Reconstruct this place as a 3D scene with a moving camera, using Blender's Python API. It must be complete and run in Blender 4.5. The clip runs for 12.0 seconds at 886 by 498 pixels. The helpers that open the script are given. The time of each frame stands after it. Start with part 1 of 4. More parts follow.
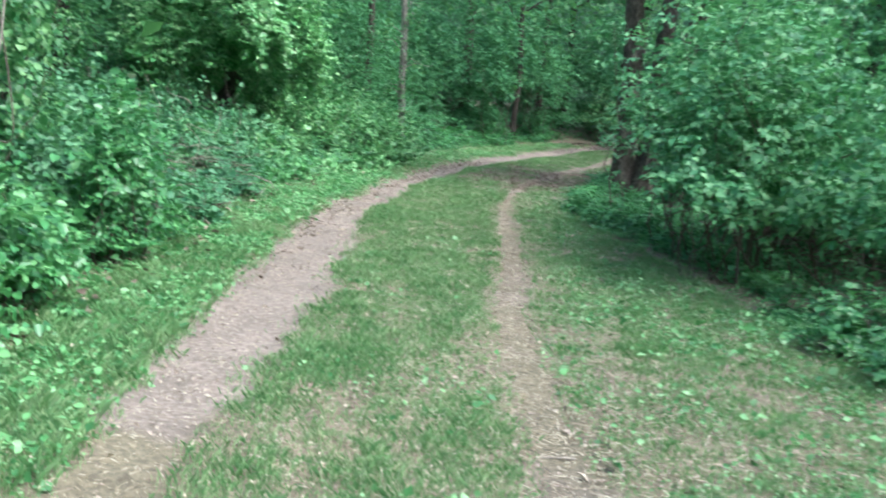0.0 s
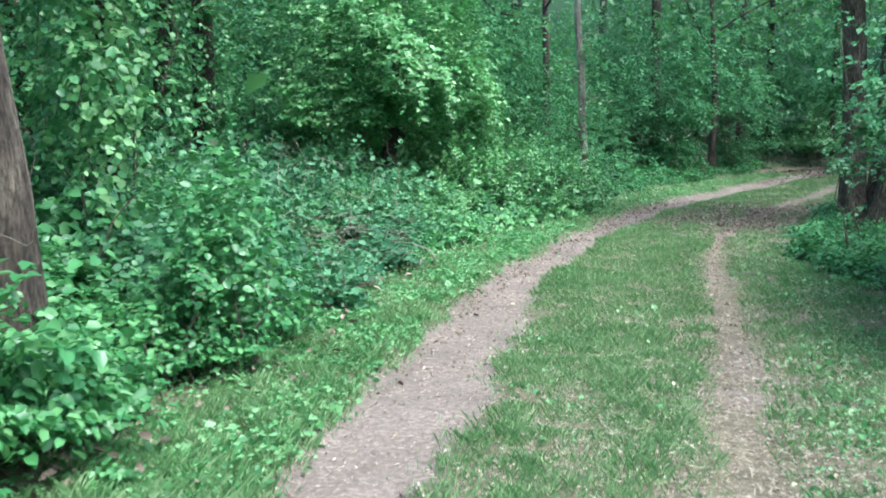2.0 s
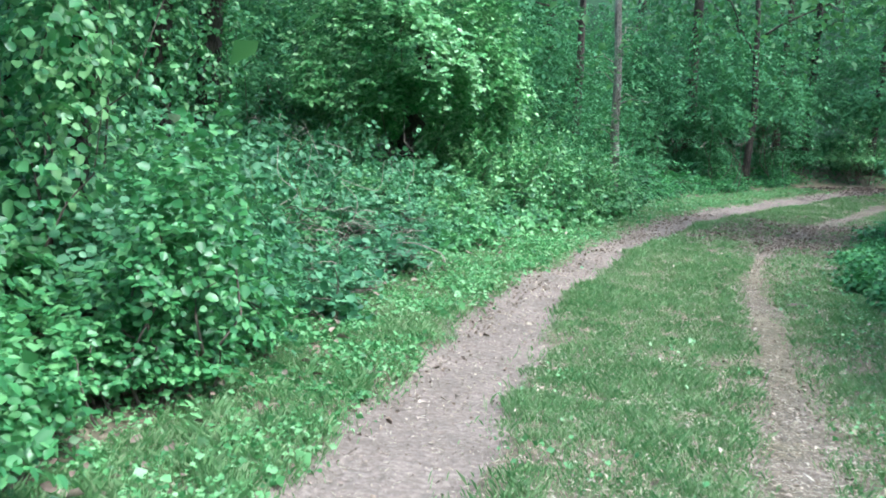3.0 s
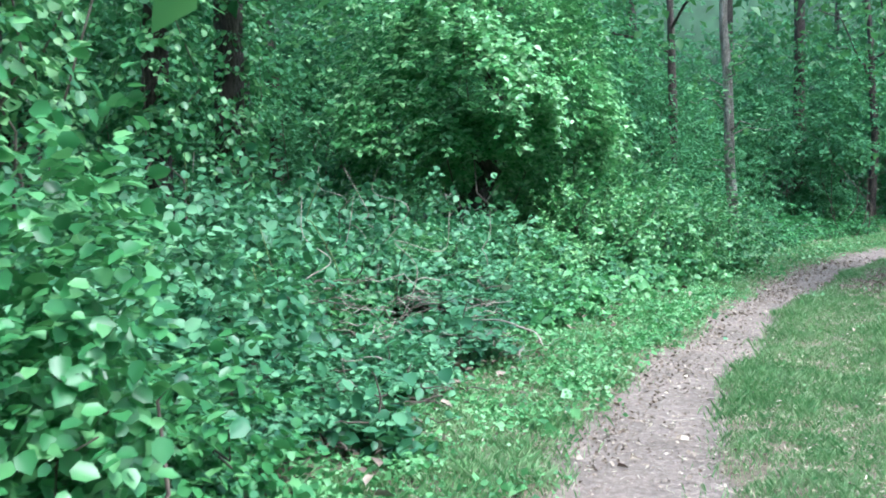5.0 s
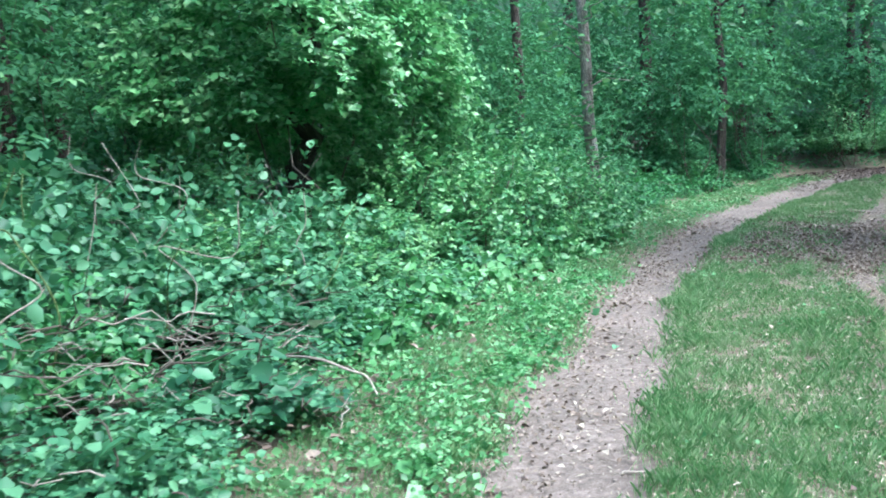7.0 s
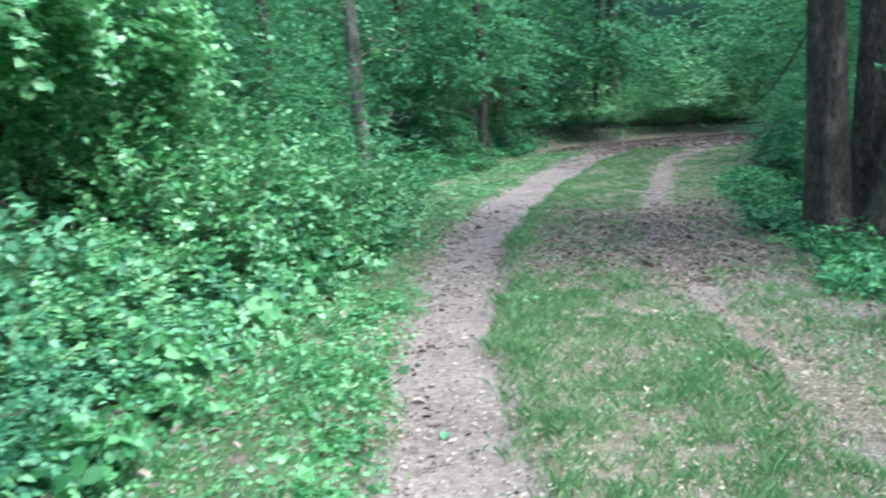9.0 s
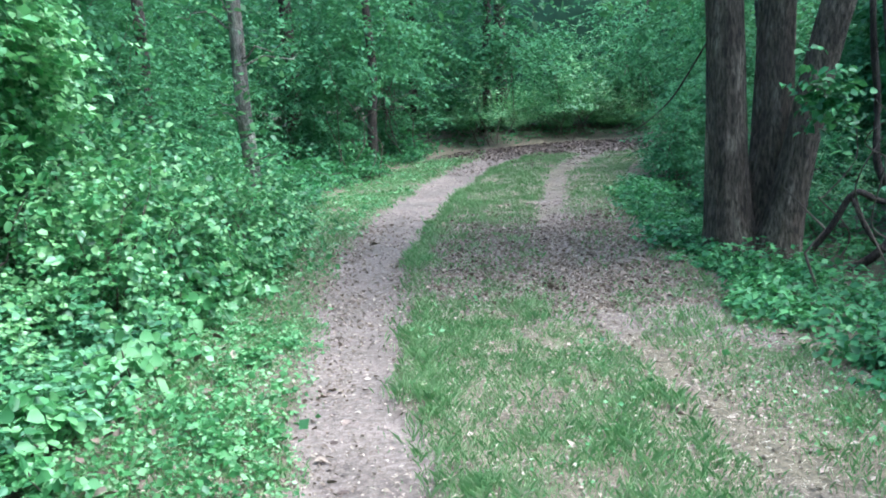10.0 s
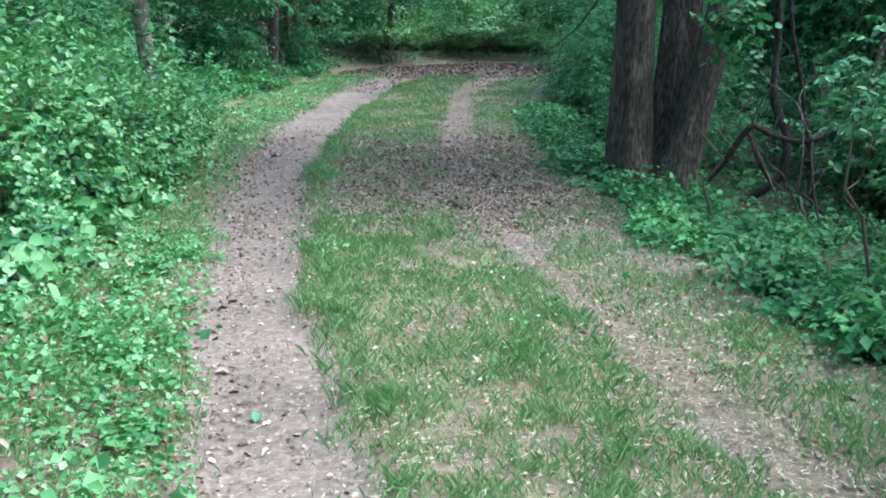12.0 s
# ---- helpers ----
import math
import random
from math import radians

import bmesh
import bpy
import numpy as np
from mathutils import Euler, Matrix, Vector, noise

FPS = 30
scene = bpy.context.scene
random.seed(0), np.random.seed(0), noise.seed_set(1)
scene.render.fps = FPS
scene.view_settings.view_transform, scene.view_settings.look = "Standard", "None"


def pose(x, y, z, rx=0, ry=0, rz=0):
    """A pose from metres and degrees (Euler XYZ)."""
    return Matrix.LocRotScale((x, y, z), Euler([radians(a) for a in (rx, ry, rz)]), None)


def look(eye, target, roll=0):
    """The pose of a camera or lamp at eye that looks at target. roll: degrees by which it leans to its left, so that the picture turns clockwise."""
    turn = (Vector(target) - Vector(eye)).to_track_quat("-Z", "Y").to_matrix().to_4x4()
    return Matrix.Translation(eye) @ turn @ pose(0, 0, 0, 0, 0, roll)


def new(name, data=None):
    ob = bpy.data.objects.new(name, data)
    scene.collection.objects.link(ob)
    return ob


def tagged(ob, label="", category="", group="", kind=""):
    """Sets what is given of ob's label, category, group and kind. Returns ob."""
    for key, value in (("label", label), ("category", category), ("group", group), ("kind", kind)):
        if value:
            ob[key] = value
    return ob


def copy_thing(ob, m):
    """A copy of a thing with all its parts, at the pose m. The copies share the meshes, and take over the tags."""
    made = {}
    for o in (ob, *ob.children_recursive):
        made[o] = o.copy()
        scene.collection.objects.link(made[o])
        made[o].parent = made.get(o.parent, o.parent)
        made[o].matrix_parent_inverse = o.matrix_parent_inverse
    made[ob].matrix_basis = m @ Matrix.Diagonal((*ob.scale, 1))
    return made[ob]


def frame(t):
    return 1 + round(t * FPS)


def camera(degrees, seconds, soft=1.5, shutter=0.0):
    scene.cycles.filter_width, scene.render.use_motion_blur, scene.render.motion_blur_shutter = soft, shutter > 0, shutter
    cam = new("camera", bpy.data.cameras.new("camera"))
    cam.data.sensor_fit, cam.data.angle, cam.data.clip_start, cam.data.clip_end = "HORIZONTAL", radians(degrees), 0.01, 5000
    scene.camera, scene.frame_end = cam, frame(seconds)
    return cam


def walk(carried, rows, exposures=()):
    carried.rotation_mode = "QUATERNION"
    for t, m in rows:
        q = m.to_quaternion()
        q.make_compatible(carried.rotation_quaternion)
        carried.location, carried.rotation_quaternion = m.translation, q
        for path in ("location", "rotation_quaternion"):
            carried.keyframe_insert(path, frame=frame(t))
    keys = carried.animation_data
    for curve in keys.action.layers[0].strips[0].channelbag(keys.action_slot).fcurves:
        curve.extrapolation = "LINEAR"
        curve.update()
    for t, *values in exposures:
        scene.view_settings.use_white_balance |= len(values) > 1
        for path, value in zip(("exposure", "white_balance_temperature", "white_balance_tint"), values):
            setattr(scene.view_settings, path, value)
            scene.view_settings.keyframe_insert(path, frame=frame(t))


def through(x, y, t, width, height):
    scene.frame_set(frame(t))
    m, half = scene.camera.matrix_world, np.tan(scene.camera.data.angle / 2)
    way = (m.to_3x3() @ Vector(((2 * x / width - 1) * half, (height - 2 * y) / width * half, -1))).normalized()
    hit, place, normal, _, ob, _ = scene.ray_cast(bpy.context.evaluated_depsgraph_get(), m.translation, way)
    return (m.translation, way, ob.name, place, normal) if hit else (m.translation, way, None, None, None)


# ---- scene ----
cam = camera(50.0, 12.0, soft=1.8, shutter=0.3)
PATH = [
    (0, (0.003, -0.000, 1.591), (0.090, 1.970, 1.259), 5.15),
    (0.5, (-0.015, 0.491, 1.552), (-0.193, 2.460, 1.246), 2.12),
    (1, (0.043, 0.901, 1.561), (-0.278, 2.851, 1.251), 1.98),
    (1.5, (0.052, 1.394, 1.549), (-0.255, 3.347, 1.250), 1.10),
    (2, (0.131, 1.939, 1.551), (-0.200, 3.895, 1.298), -0.48),
    (2.5, (0.066, 2.464, 1.515), (-0.284, 4.420, 1.285), 3.69),
    (3, (0.001, 2.984, 1.552), (-0.365, 4.930, 1.278), 3.30),
    (3.2, (-0.013, 3.222, 1.539), (-0.406, 5.167, 1.295), 1.47),
    (4.8, (-0.474, 5.306, 1.264), (-1.004, 7.229, 1.119), 0.07),
    (5, (-0.559, 5.509, 1.258), (-1.096, 7.431, 1.127), -0.71),
    (5.5, (-0.621, 6.031, 1.263), (-1.099, 7.965, 1.085), -2.14),
    (6, (-0.680, 6.546, 1.318), (-1.119, 8.489, 1.131), -0.94),
    (6.5, (-0.791, 7.101, 1.351), (-1.118, 9.062, 1.132), -2.93),
    (6.7, (-0.807, 7.307, 1.311), (-1.073, 9.278, 1.099), -3.38),
    (8.3, (-1.041, 8.882, 1.425), (-1.146, 10.860, 1.148), -0.26),
    (8.5, (-1.082, 9.090, 1.420), (-1.158, 11.071, 1.156), -1.22),
    (9, (-1.029, 9.659, 1.470), (-0.720, 11.610, 1.161), -2.84),
    (9.5, (-0.935, 10.016, 1.471), (-0.477, 11.939, 1.169), -3.98),
    (10, (-1.023, 10.139, 1.609), (-0.482, 12.037, 1.286), -2.29),
    (10.5, (-1.084, 10.168, 1.592), (-0.461, 12.039, 1.262), 0.98),
    (11, (-1.096, 10.196, 1.583), (-0.409, 12.028, 1.170), 1.18),
    (11.5, (-1.086, 10.203, 1.570), (-0.351, 12.002, 1.098), 1.74),
    (12, (-1.078, 10.217, 1.562), (-0.341, 12.011, 1.075), 1.20),
]
walk(cam, [(t, look(eye, target, roll)) for t, eye, target, roll in PATH], exposures=[(0, 1.92, 5700, 4), (3.0, 1.91, 5420, 4.5), (5.0, 2.02, 5270, 6), (8.3, 2.0, 5220, 6), (9.5, 2.07, 5220, 7), (10.5, 2.03, 5220, 8), (12, 1.9, 5370, 6.5)])

# ---- world and light: hazy daylight from a gap in the canopy above the track ----
world = bpy.data.worlds.new("sky")
scene.world = world
world.use_nodes = True
wn = world.node_tree.nodes
sky = wn.new("ShaderNodeTexSky")
sky.sky_type = "NISHITA"
sky.sun_disc = False
sky.sun_elevation = radians(60)
sky.sun_rotation = radians(120)
sky.dust_density = 4.0
wn["Background"].inputs["Strength"].default_value = 0.15
world.node_tree.links.new(sky.outputs["Color"], wn["Background"].inputs["Color"])
sun_data = bpy.data.lights.new("sun", "SUN")
sun_data.energy = 1.35
sun_data.angle = radians(25)
sun_data.color = (1.0, 0.96, 0.88)
sun = new("sun", sun_data)
sun.matrix_world = look((0, 0, 30), (0 - math.sin(radians(120)) * 16, 0 - math.cos(radians(120)) * 16, 0))

# ---- materials ----
def nodes_of(name):
    m = bpy.data.materials.new(name)
    m.use_nodes = True
    nt = m.node_tree
    return m, nt, nt.nodes, nt.links, nt.nodes["Principled BSDF"]


def ramp_node(nt, stops):
    r = nt.nodes.new("ShaderNodeValToRGB")
    el = r.color_ramp.elements
    while len(el) < len(stops):
        el.new(0.5)
    for e, (p, c) in zip(el, stops):
        e.position, e.color = p, (*c, 1)
    return r


def leaf_material(name, colours, through=0.32, rough=0.36, patch=0.9, gloss=0.55):
    """Thin leaves: each leaf takes its own tone, whole sprays drift in tone, light shines through."""
    m, nt, ns, ln, p = nodes_of(name)
    geo = ns.new("ShaderNodeNewGeometry")
    ob = ns.new("ShaderNodeObjectInfo")
    tex = ns.new("ShaderNodeTexNoise")
    tex.inputs["Scale"].default_value = patch
    tex.inputs["Detail"].default_value = 2.0
    ln.new(geo.outputs["Position"], tex.inputs["Vector"])
    a = ns.new("ShaderNodeMath")
    a.operation = "MULTIPLY_ADD"
    ln.new(geo.outputs["Random Per Island"], a.inputs[0])
    a.inputs[1].default_value = 0.9
    ln.new(tex.outputs["Fac"], a.inputs[2])
    b = ns.new("ShaderNodeMath")
    b.operation = "MULTIPLY_ADD"
    ln.new(ob.outputs["Random"], b.inputs[0])
    b.inputs[1].default_value = 0.25
    ln.new(a.outputs[0], b.inputs[2])
    c = ns.new("ShaderNodeMath")
    c.operation = "MULTIPLY_ADD"
    c.inputs[1].default_value = 0.95
    c.inputs[2].default_value = -0.54
    ln.new(b.outputs[0], c.inputs[0])
    r = ramp_node(nt, colours)
    ln.new(c.outputs[0], r.inputs["Fac"])
    ln.new(r.outputs["Color"], p.inputs["Base Color"])
    p.inputs["Roughness"].default_value = rough
    p.inputs["Specular IOR Level"].default_value = gloss
    tr = ns.new("ShaderNodeBsdfTranslucent")
    mixc = ns.new("ShaderNodeMix")
    mixc.data_type = "RGBA"
    mixc.inputs["Factor"].default_value = 0.35
    ln.new(r.outputs["Color"], mixc.inputs["A"])
    mixc.inputs["B"].default_value = (0.14, 0.36, 0.08, 1)
    ln.new(mixc.outputs["Result"], tr.inputs["Color"])
    mx = ns.new("ShaderNodeMixShader")
    mx.inputs["Fac"].default_value = through
    ln.new(p.outputs[0], mx.inputs[1])
    ln.new(tr.outputs[0], mx.inputs[2])
    ln.new(mx.outputs[0], ns["Material Output"].inputs["Surface"])
    return m


def bark_material(name, dark, light, scale=9.0, moss=0.0):
    m, nt, ns, ln, p = nodes_of(name)
    tc = ns.new("ShaderNodeTexCoord")
    mp = ns.new("ShaderNodeMapping")
    mp.inputs["Scale"].default_value = (1, 1, 0.22)
    ln.new(tc.outputs["Object"], mp.inputs["Vector"])
    n1 = ns.new("ShaderNodeTexNoise")
    n1.inputs["Scale"].default_value = scale * 5
    n1.inputs["Detail"].default_value = 8
    n1.inputs["Roughness"].default_value = 0.7
    ln.new(mp.outputs[0], n1.inputs["Vector"])
    n2 = ns.new("ShaderNodeTexNoise")
    n2.inputs["Scale"].default_value = 7.0
    n2.inputs["Detail"].default_value = 6
    mp2 = ns.new("ShaderNodeMapping")
    mp2.inputs["Scale"].default_value = (1, 1, 0.3)
    ln.new(tc.outputs["Object"], mp2.inputs["Vector"])
    ln.new(mp2.outputs[0], n2.inputs["Vector"])
    mid = tuple((a + b) / 2 for a, b in zip(dark, light))
    r = ramp_node(nt, [(0.4, dark), (0.52, mid), (0.62, light)])
    ln.new(n1.outputs["Fac"], r.inputs["Fac"])
    r2 = ramp_node(nt, [(0.36, (0.5, 0.46, 0.43)), (0.56, (1.0, 0.97, 0.93)), (0.68, (1.8, 1.82, 1.78))])
    ln.new(n2.outputs["Fac"], r2.inputs["Fac"])
    mul = ns.new("ShaderNodeMix")
    mul.data_type, mul.blend_type = "RGBA", "MULTIPLY"
    mul.inputs["Factor"].default_value = 0.9
    ln.new(r.outputs["Color"], mul.inputs["A"])
    ln.new(r2.outputs["Color"], mul.inputs["B"])
    ln.new(mul.outputs["Result"], p.inputs["Base Color"])
    p.inputs["Roughness"].default_value = 0.92
    bump = ns.new("ShaderNodeBump")
    bump.inputs["Strength"].default_value = 1.0
    bump.inputs["Distance"].default_value = 0.035
    ln.new(n1.outputs["Fac"], bump.inputs["Height"])
    ln.new(bump.outputs[0], p.inputs["Normal"])
    return m


def island_material(name, stops, rough=0.85, through=0.0):
    """Loose bits: one tone for each piece."""
    m, nt, ns, ln, p = nodes_of(name)
    geo = ns.new("ShaderNodeNewGeometry")
    r = ramp_node(nt, stops)
    ln.new(geo.outputs["Random Per Island"], r.inputs["Fac"])
    tex = ns.new("ShaderNodeTexNoise")
    tex.inputs["Scale"].default_value = 60.0
    ln.new(geo.outputs["Position"], tex.inputs["Vector"])
    r2 = ramp_node(nt, [(0.3, (0.7, 0.7, 0.7)), (0.7, (1.15, 1.15, 1.15))])
    ln.new(tex.outputs["Fac"], r2.inputs["Fac"])
    mul = ns.new("ShaderNodeMix")
    mul.data_type, mul.blend_type = "RGBA", "MULTIPLY"
    mul.inputs["Factor"].default_value = 1.0
    ln.new(r.outputs["Color"], mul.inputs["A"])
    ln.new(r2.outputs["Color"], mul.inputs["B"])
    ln.new(mul.outputs["Result"], p.inputs["Base Color"])
    p.inputs["Roughness"].default_value = rough
    return m


def ground_material():
    m, nt, ns, ln, p = nodes_of("earth")
    at = ns.new("ShaderNodeAttribute")
    at.attribute_name = "bare"
    tc = ns.new("ShaderNodeTexCoord")
    fine = ns.new("ShaderNodeTexNoise")
    fine.inputs["Scale"].default_value = 26.0
    fine.inputs["Detail"].default_value = 9
    fine.inputs["Roughness"].default_value = 0.68
    big = ns.new("ShaderNodeTexNoise")
    big.inputs["Scale"].default_value = 1.7
    big.inputs["Detail"].default_value = 5
    for n in (fine, big):
        ln.new(tc.outputs["Object"], n.inputs["Vector"])
    dirt = ramp_node(nt, [(0.28, (0.115, 0.09, 0.075)), (0.5, (0.2, 0.163, 0.137)), (0.72, (0.335, 0.285, 0.245))])
    ln.new(fine.outputs["Fac"], dirt.inputs["Fac"])
    soil = ramp_node(nt, [(0.3, (0.08, 0.067, 0.045)), (0.52, (0.175, 0.15, 0.1)), (0.72, (0.28, 0.24, 0.17))])
    ln.new(fine.outputs["Fac"], soil.inputs["Fac"])
    ad = ns.new("ShaderNodeMath")
    ad.operation = "MULTIPLY_ADD"
    ln.new(big.outputs["Fac"], ad.inputs[0])
    ad.inputs[1].default_value = 0.5
    ln.new(at.outputs["Fac"], ad.inputs[2])
    sh = ramp_node(nt, [(0.55, (0, 0, 0)), (0.85, (1, 1, 1))])
    ln.new(ad.outputs[0], sh.inputs["Fac"])
    mx = ns.new("ShaderNodeMix")
    mx.data_type = "RGBA"
    ln.new(sh.outputs["Color"], mx.inputs["Factor"])
    ln.new(soil.outputs["Color"], mx.inputs["A"])
    ln.new(dirt.outputs["Color"], mx.inputs["B"])
    wood = ns.new("ShaderNodeAttribute")
    wood.attribute_name = "wood"
    mould = ramp_node(nt, [(0.35, (0.045, 0.038, 0.026)), (0.55, (0.075, 0.072, 0.042)), (0.75, (0.11, 0.115, 0.06))])
    ln.new(fine.outputs["Fac"], mould.inputs["Fac"])
    mx2 = ns.new("ShaderNodeMix")
    mx2.data_type = "RGBA"
    ln.new(wood.outputs["Fac"], mx2.inputs["Factor"])
    ln.new(mx.outputs["Result"], mx2.inputs["A"])
    ln.new(mould.outputs["Color"], mx2.inputs["B"])
    tone = ramp_node(nt, [(0.3, (0.78, 0.76, 0.74)), (0.7, (1.15, 1.13, 1.12))])
    ln.new(big.outputs["Fac"], tone.inputs["Fac"])
    mul = ns.new("ShaderNodeMix")
    mul.data_type, mul.blend_type = "RGBA", "MULTIPLY"
    mul.inputs["Factor"].default_value = 1.0
    ln.new(mx2.outputs["Result"], mul.inputs["A"])
    ln.new(tone.outputs["Color"], mul.inputs["B"])
    ln.new(mul.outputs["Result"], p.inputs["Base Color"])
    p.inputs["Roughness"].default_value = 0.95
    bump = ns.new("ShaderNodeBump")
    bump.inputs["Strength"].default_value = 0.7
    bump.inputs["Distance"].default_value = 0.03
    ln.new(fine.outputs["Fac"], bump.inputs["Height"])
    ln.new(bump.outputs[0], p.inputs["Normal"])
    return m


EARTH = ground_material()
LEAF_BRAMBLE = leaf_material("bramble_leaf", [(0.1, (0.046, 0.165, 0.054)), (0.5, (0.083, 0.27, 0.088)), (0.9, (0.19, 0.42, 0.16))])
LEAF_IVY = leaf_material("ivy_leaf", [(0.05, (0.03, 0.11, 0.052)), (0.5, (0.086, 0.24, 0.112)), (0.9, (0.195, 0.41, 0.21))], 0.3, 0.44, 0.9, 0.42)
LEAF_LIGHT = leaf_material("honeysuckle_leaf", [(0.05, (0.042, 0.145, 0.052)), (0.45, (0.10, 0.295, 0.105)), (0.95, (0.29, 0.52, 0.215))])
# lighter copy of the honeysuckle leaf, for the sunlit dome tree
LEAF_SUNLIT = leaf_material("sunlit_honeysuckle_leaf", [(0.05, (0.075, 0.23, 0.075)), (0.45, (0.16, 0.41, 0.15)), (0.95, (0.38, 0.62, 0.30))])
LEAF_SEEDLING = leaf_material("seedling_leaf", [(0.05, (0.024, 0.095, 0.036)), (0.5, (0.055, 0.20, 0.075)), (0.95, (0.14, 0.37, 0.13))], 0.3, 0.5, 1.4, 0.35)
LEAF_WOOD = leaf_material("woodland_leaf", [(0.1, (0.042, 0.138, 0.061)), (0.5, (0.076, 0.225, 0.102)), (0.9, (0.126, 0.312, 0.138))], 0.35, 0.7, 0.9, 0.25)
LEAF_CANOPY = leaf_material("canopy_leaf", [(0.1, (0.039, 0.116, 0.039)), (0.5, (0.065, 0.184, 0.064)), (0.9, (0.117, 0.272, 0.088))], 0.4, 0.55)
LEAF_RIGHT = leaf_material("locust_leaf", [(0.1, (0.045, 0.155, 0.062)), (0.5, (0.092, 0.29, 0.112)), (0.9, (0.21, 0.44, 0.19))], 0.32, 0.45, 0.9, 0.4)
GRASS = leaf_material("grass_blade", [(0.1, (0.125, 0.255, 0.095)), (0.5, (0.205, 0.365, 0.155)), (0.9, (0.36, 0.48, 0.25))], 0.4, 0.7, 1.6, 0.25)
CLOVER = leaf_material("clover_leaf", [(0.05, (0.05, 0.17, 0.055)), (0.4, (0.125, 0.34, 0.115)), (0.7, (0.21, 0.46, 0.18)), (0.95, (0.36, 0.58, 0.30))], 0.36, 0.45, 1.6)
# leaf green darkened to near black: the shade inside the far wood
FAR_WOOD_SHADE = leaf_material("far_wood_shade", [(0.2, (0.012, 0.03, 0.015)), (0.5, (0.03, 0.075, 0.035)), (0.8, (0.055, 0.13, 0.06))], 0.05, 0.9, 0.8)
STRAW = island_material("straw", [(0.0, (0.30, 0.25, 0.165)), (0.5, (0.45, 0.395, 0.285)), (1.0, (0.58, 0.53, 0.41))])
TAN_LEAF = island_material("tan_leaf", [(0.0, (0.14, 0.10, 0.078)), (0.4, (0.31, 0.25, 0.19)), (1.0, (0.54, 0.465, 0.36))])
LITTER = island_material("dead_leaf", [(0.0, (0.09, 0.065, 0.054)), (0.25, (0.28, 0.215, 0.172)), (0.8, (0.40, 0.325, 0.26)), (1.0, (0.54, 0.455, 0.37))])
LEAF_BROWN = island_material("brown_leaf", [(0.0, (0.12, 0.086, 0.062)), (0.5, (0.205, 0.155, 0.115)), (0.9, (0.32, 0.255, 0.195)), (1.0, (0.43, 0.355, 0.28))])
BARK = bark_material("grey_brown_bark", (0.032, 0.025, 0.018), (0.185, 0.15, 0.118))
BARK_THIN = bark_material("pale_grey_bark", (0.14, 0.125, 0.11), (0.42, 0.39, 0.355), 14)
BARK_DARK = bark_material("dark_bark", (0.022, 0.017, 0.014), (0.095, 0.075, 0.063), 10)
STEM = island_material("twig_bark", [(0, (0.05, 0.038, 0.03)), (1, (0.16, 0.125, 0.098))])
STEM_GREEN = island_material("green_stem", [(0, (0.07, 0.12, 0.035)), (1, (0.17, 0.22, 0.07))])
DEADWOOD = island_material("bleached_wood", [(0, (0.28, 0.235, 0.19)), (1, (0.44, 0.38, 0.32))])
PALE_LEAF = island_material("pale_leaf", [(0, (0.62, 0.66, 0.6)), (1, (0.75, 0.78, 0.72))])
# brown dead leaves, with the shade at the far bend put into the colour
DRIFT_SHADED = island_material("shaded_drift_leaf", [(0.0, (0.07, 0.05, 0.042)), (0.6, (0.14, 0.105, 0.086)), (1.0, (0.24, 0.19, 0.155))])


# ---- plan of the track: edges of the ruts and of the undergrowth along y ----
PLAN_Y = [-40, 2, 5, 7, 9, 11, 13, 14.5, 16, 18, 20, 22, 24, 26, 28, 30, 32, 40]
RUT_LL = [-1.3, -1.3, -1.28, -1.26, -1.18, -1.05, -0.78, -0.5, -0.2, 0.25, 0.78, 1.5, 2.3, 3.2, 4.3, 5.6, 7, 24]
RUT_LR = [-0.75, -0.78, -0.78, -0.68, -0.6, -0.5, -0.3, -0.05, 0.28, 0.8, 1.42, 2.15, 3, 3.95, 5.1, 6.5, 8, 25.2]
RUT_RL = [0.6, 0.6, 0.58, 0.6, 0.86, 1, 1.16, 1.38, 1.66, 2.15, 2.8, 3.6, 4.5, 5.4, 6.5, 7.9, 9.5, 28]
RUT_RR = [1.1, 1.1, 1.1, 1.14, 1.36, 1.52, 1.6, 1.78, 2.1, 2.65, 3.4, 4.2, 5.1, 6, 7.2, 8.6, 10.3, 28.8]
EDGE_L = [-2.5, -2.5, -2.35, -2.2, -2.13, -2.08, -1.95, -1.6, -1.2, -0.55, -0.25, 0.4, 1, 1.9, 3, 4.3, 5.7, 21.5]
EDGE_R = [3.2, 3.2, 3.15, 2.95, 2.85, 2.65, 2.4, 2.55, 2.9, 3.55, 4.15, 5, 6, 7.1, 8.4, 9.9, 11.7, 31]


def along(table, y):
    return np.interp(y, PLAN_Y, table)


LATTICE = np.random.default_rng(3).uniform(-1, 1, (128, 128))


def lumps(x, y, scale, seed=0.0):
    """Smooth two-octave value noise, about -1 to 1, for arrays; scale is the size of a lump."""
    total = 0.0
    for octave, weight in ((1.0, 1.0), (2.13, 0.5)):
        u, w = np.asarray(x, float) / scale * 0.55 * octave + seed * 13.7, np.asarray(y, float) / scale * 0.55 * octave + seed * 7.3
        i, j = np.floor(u).astype(int), np.floor(w).astype(int)
        a, c = u - i, w - j
        a, c = a * a * (3 - 2 * a), c * c * (3 - 2 * c)
        i0, i1, j0, j1 = i % 128, (i + 1) % 128, j % 128, (j + 1) % 128
        total = total + weight * ((LATTICE[i0, j0] * (1 - a) + LATTICE[i1, j0] * a) * (1 - c) + (LATTICE[i0, j1] * (1 - a) + LATTICE[i1, j1] * a) * c)
    return total


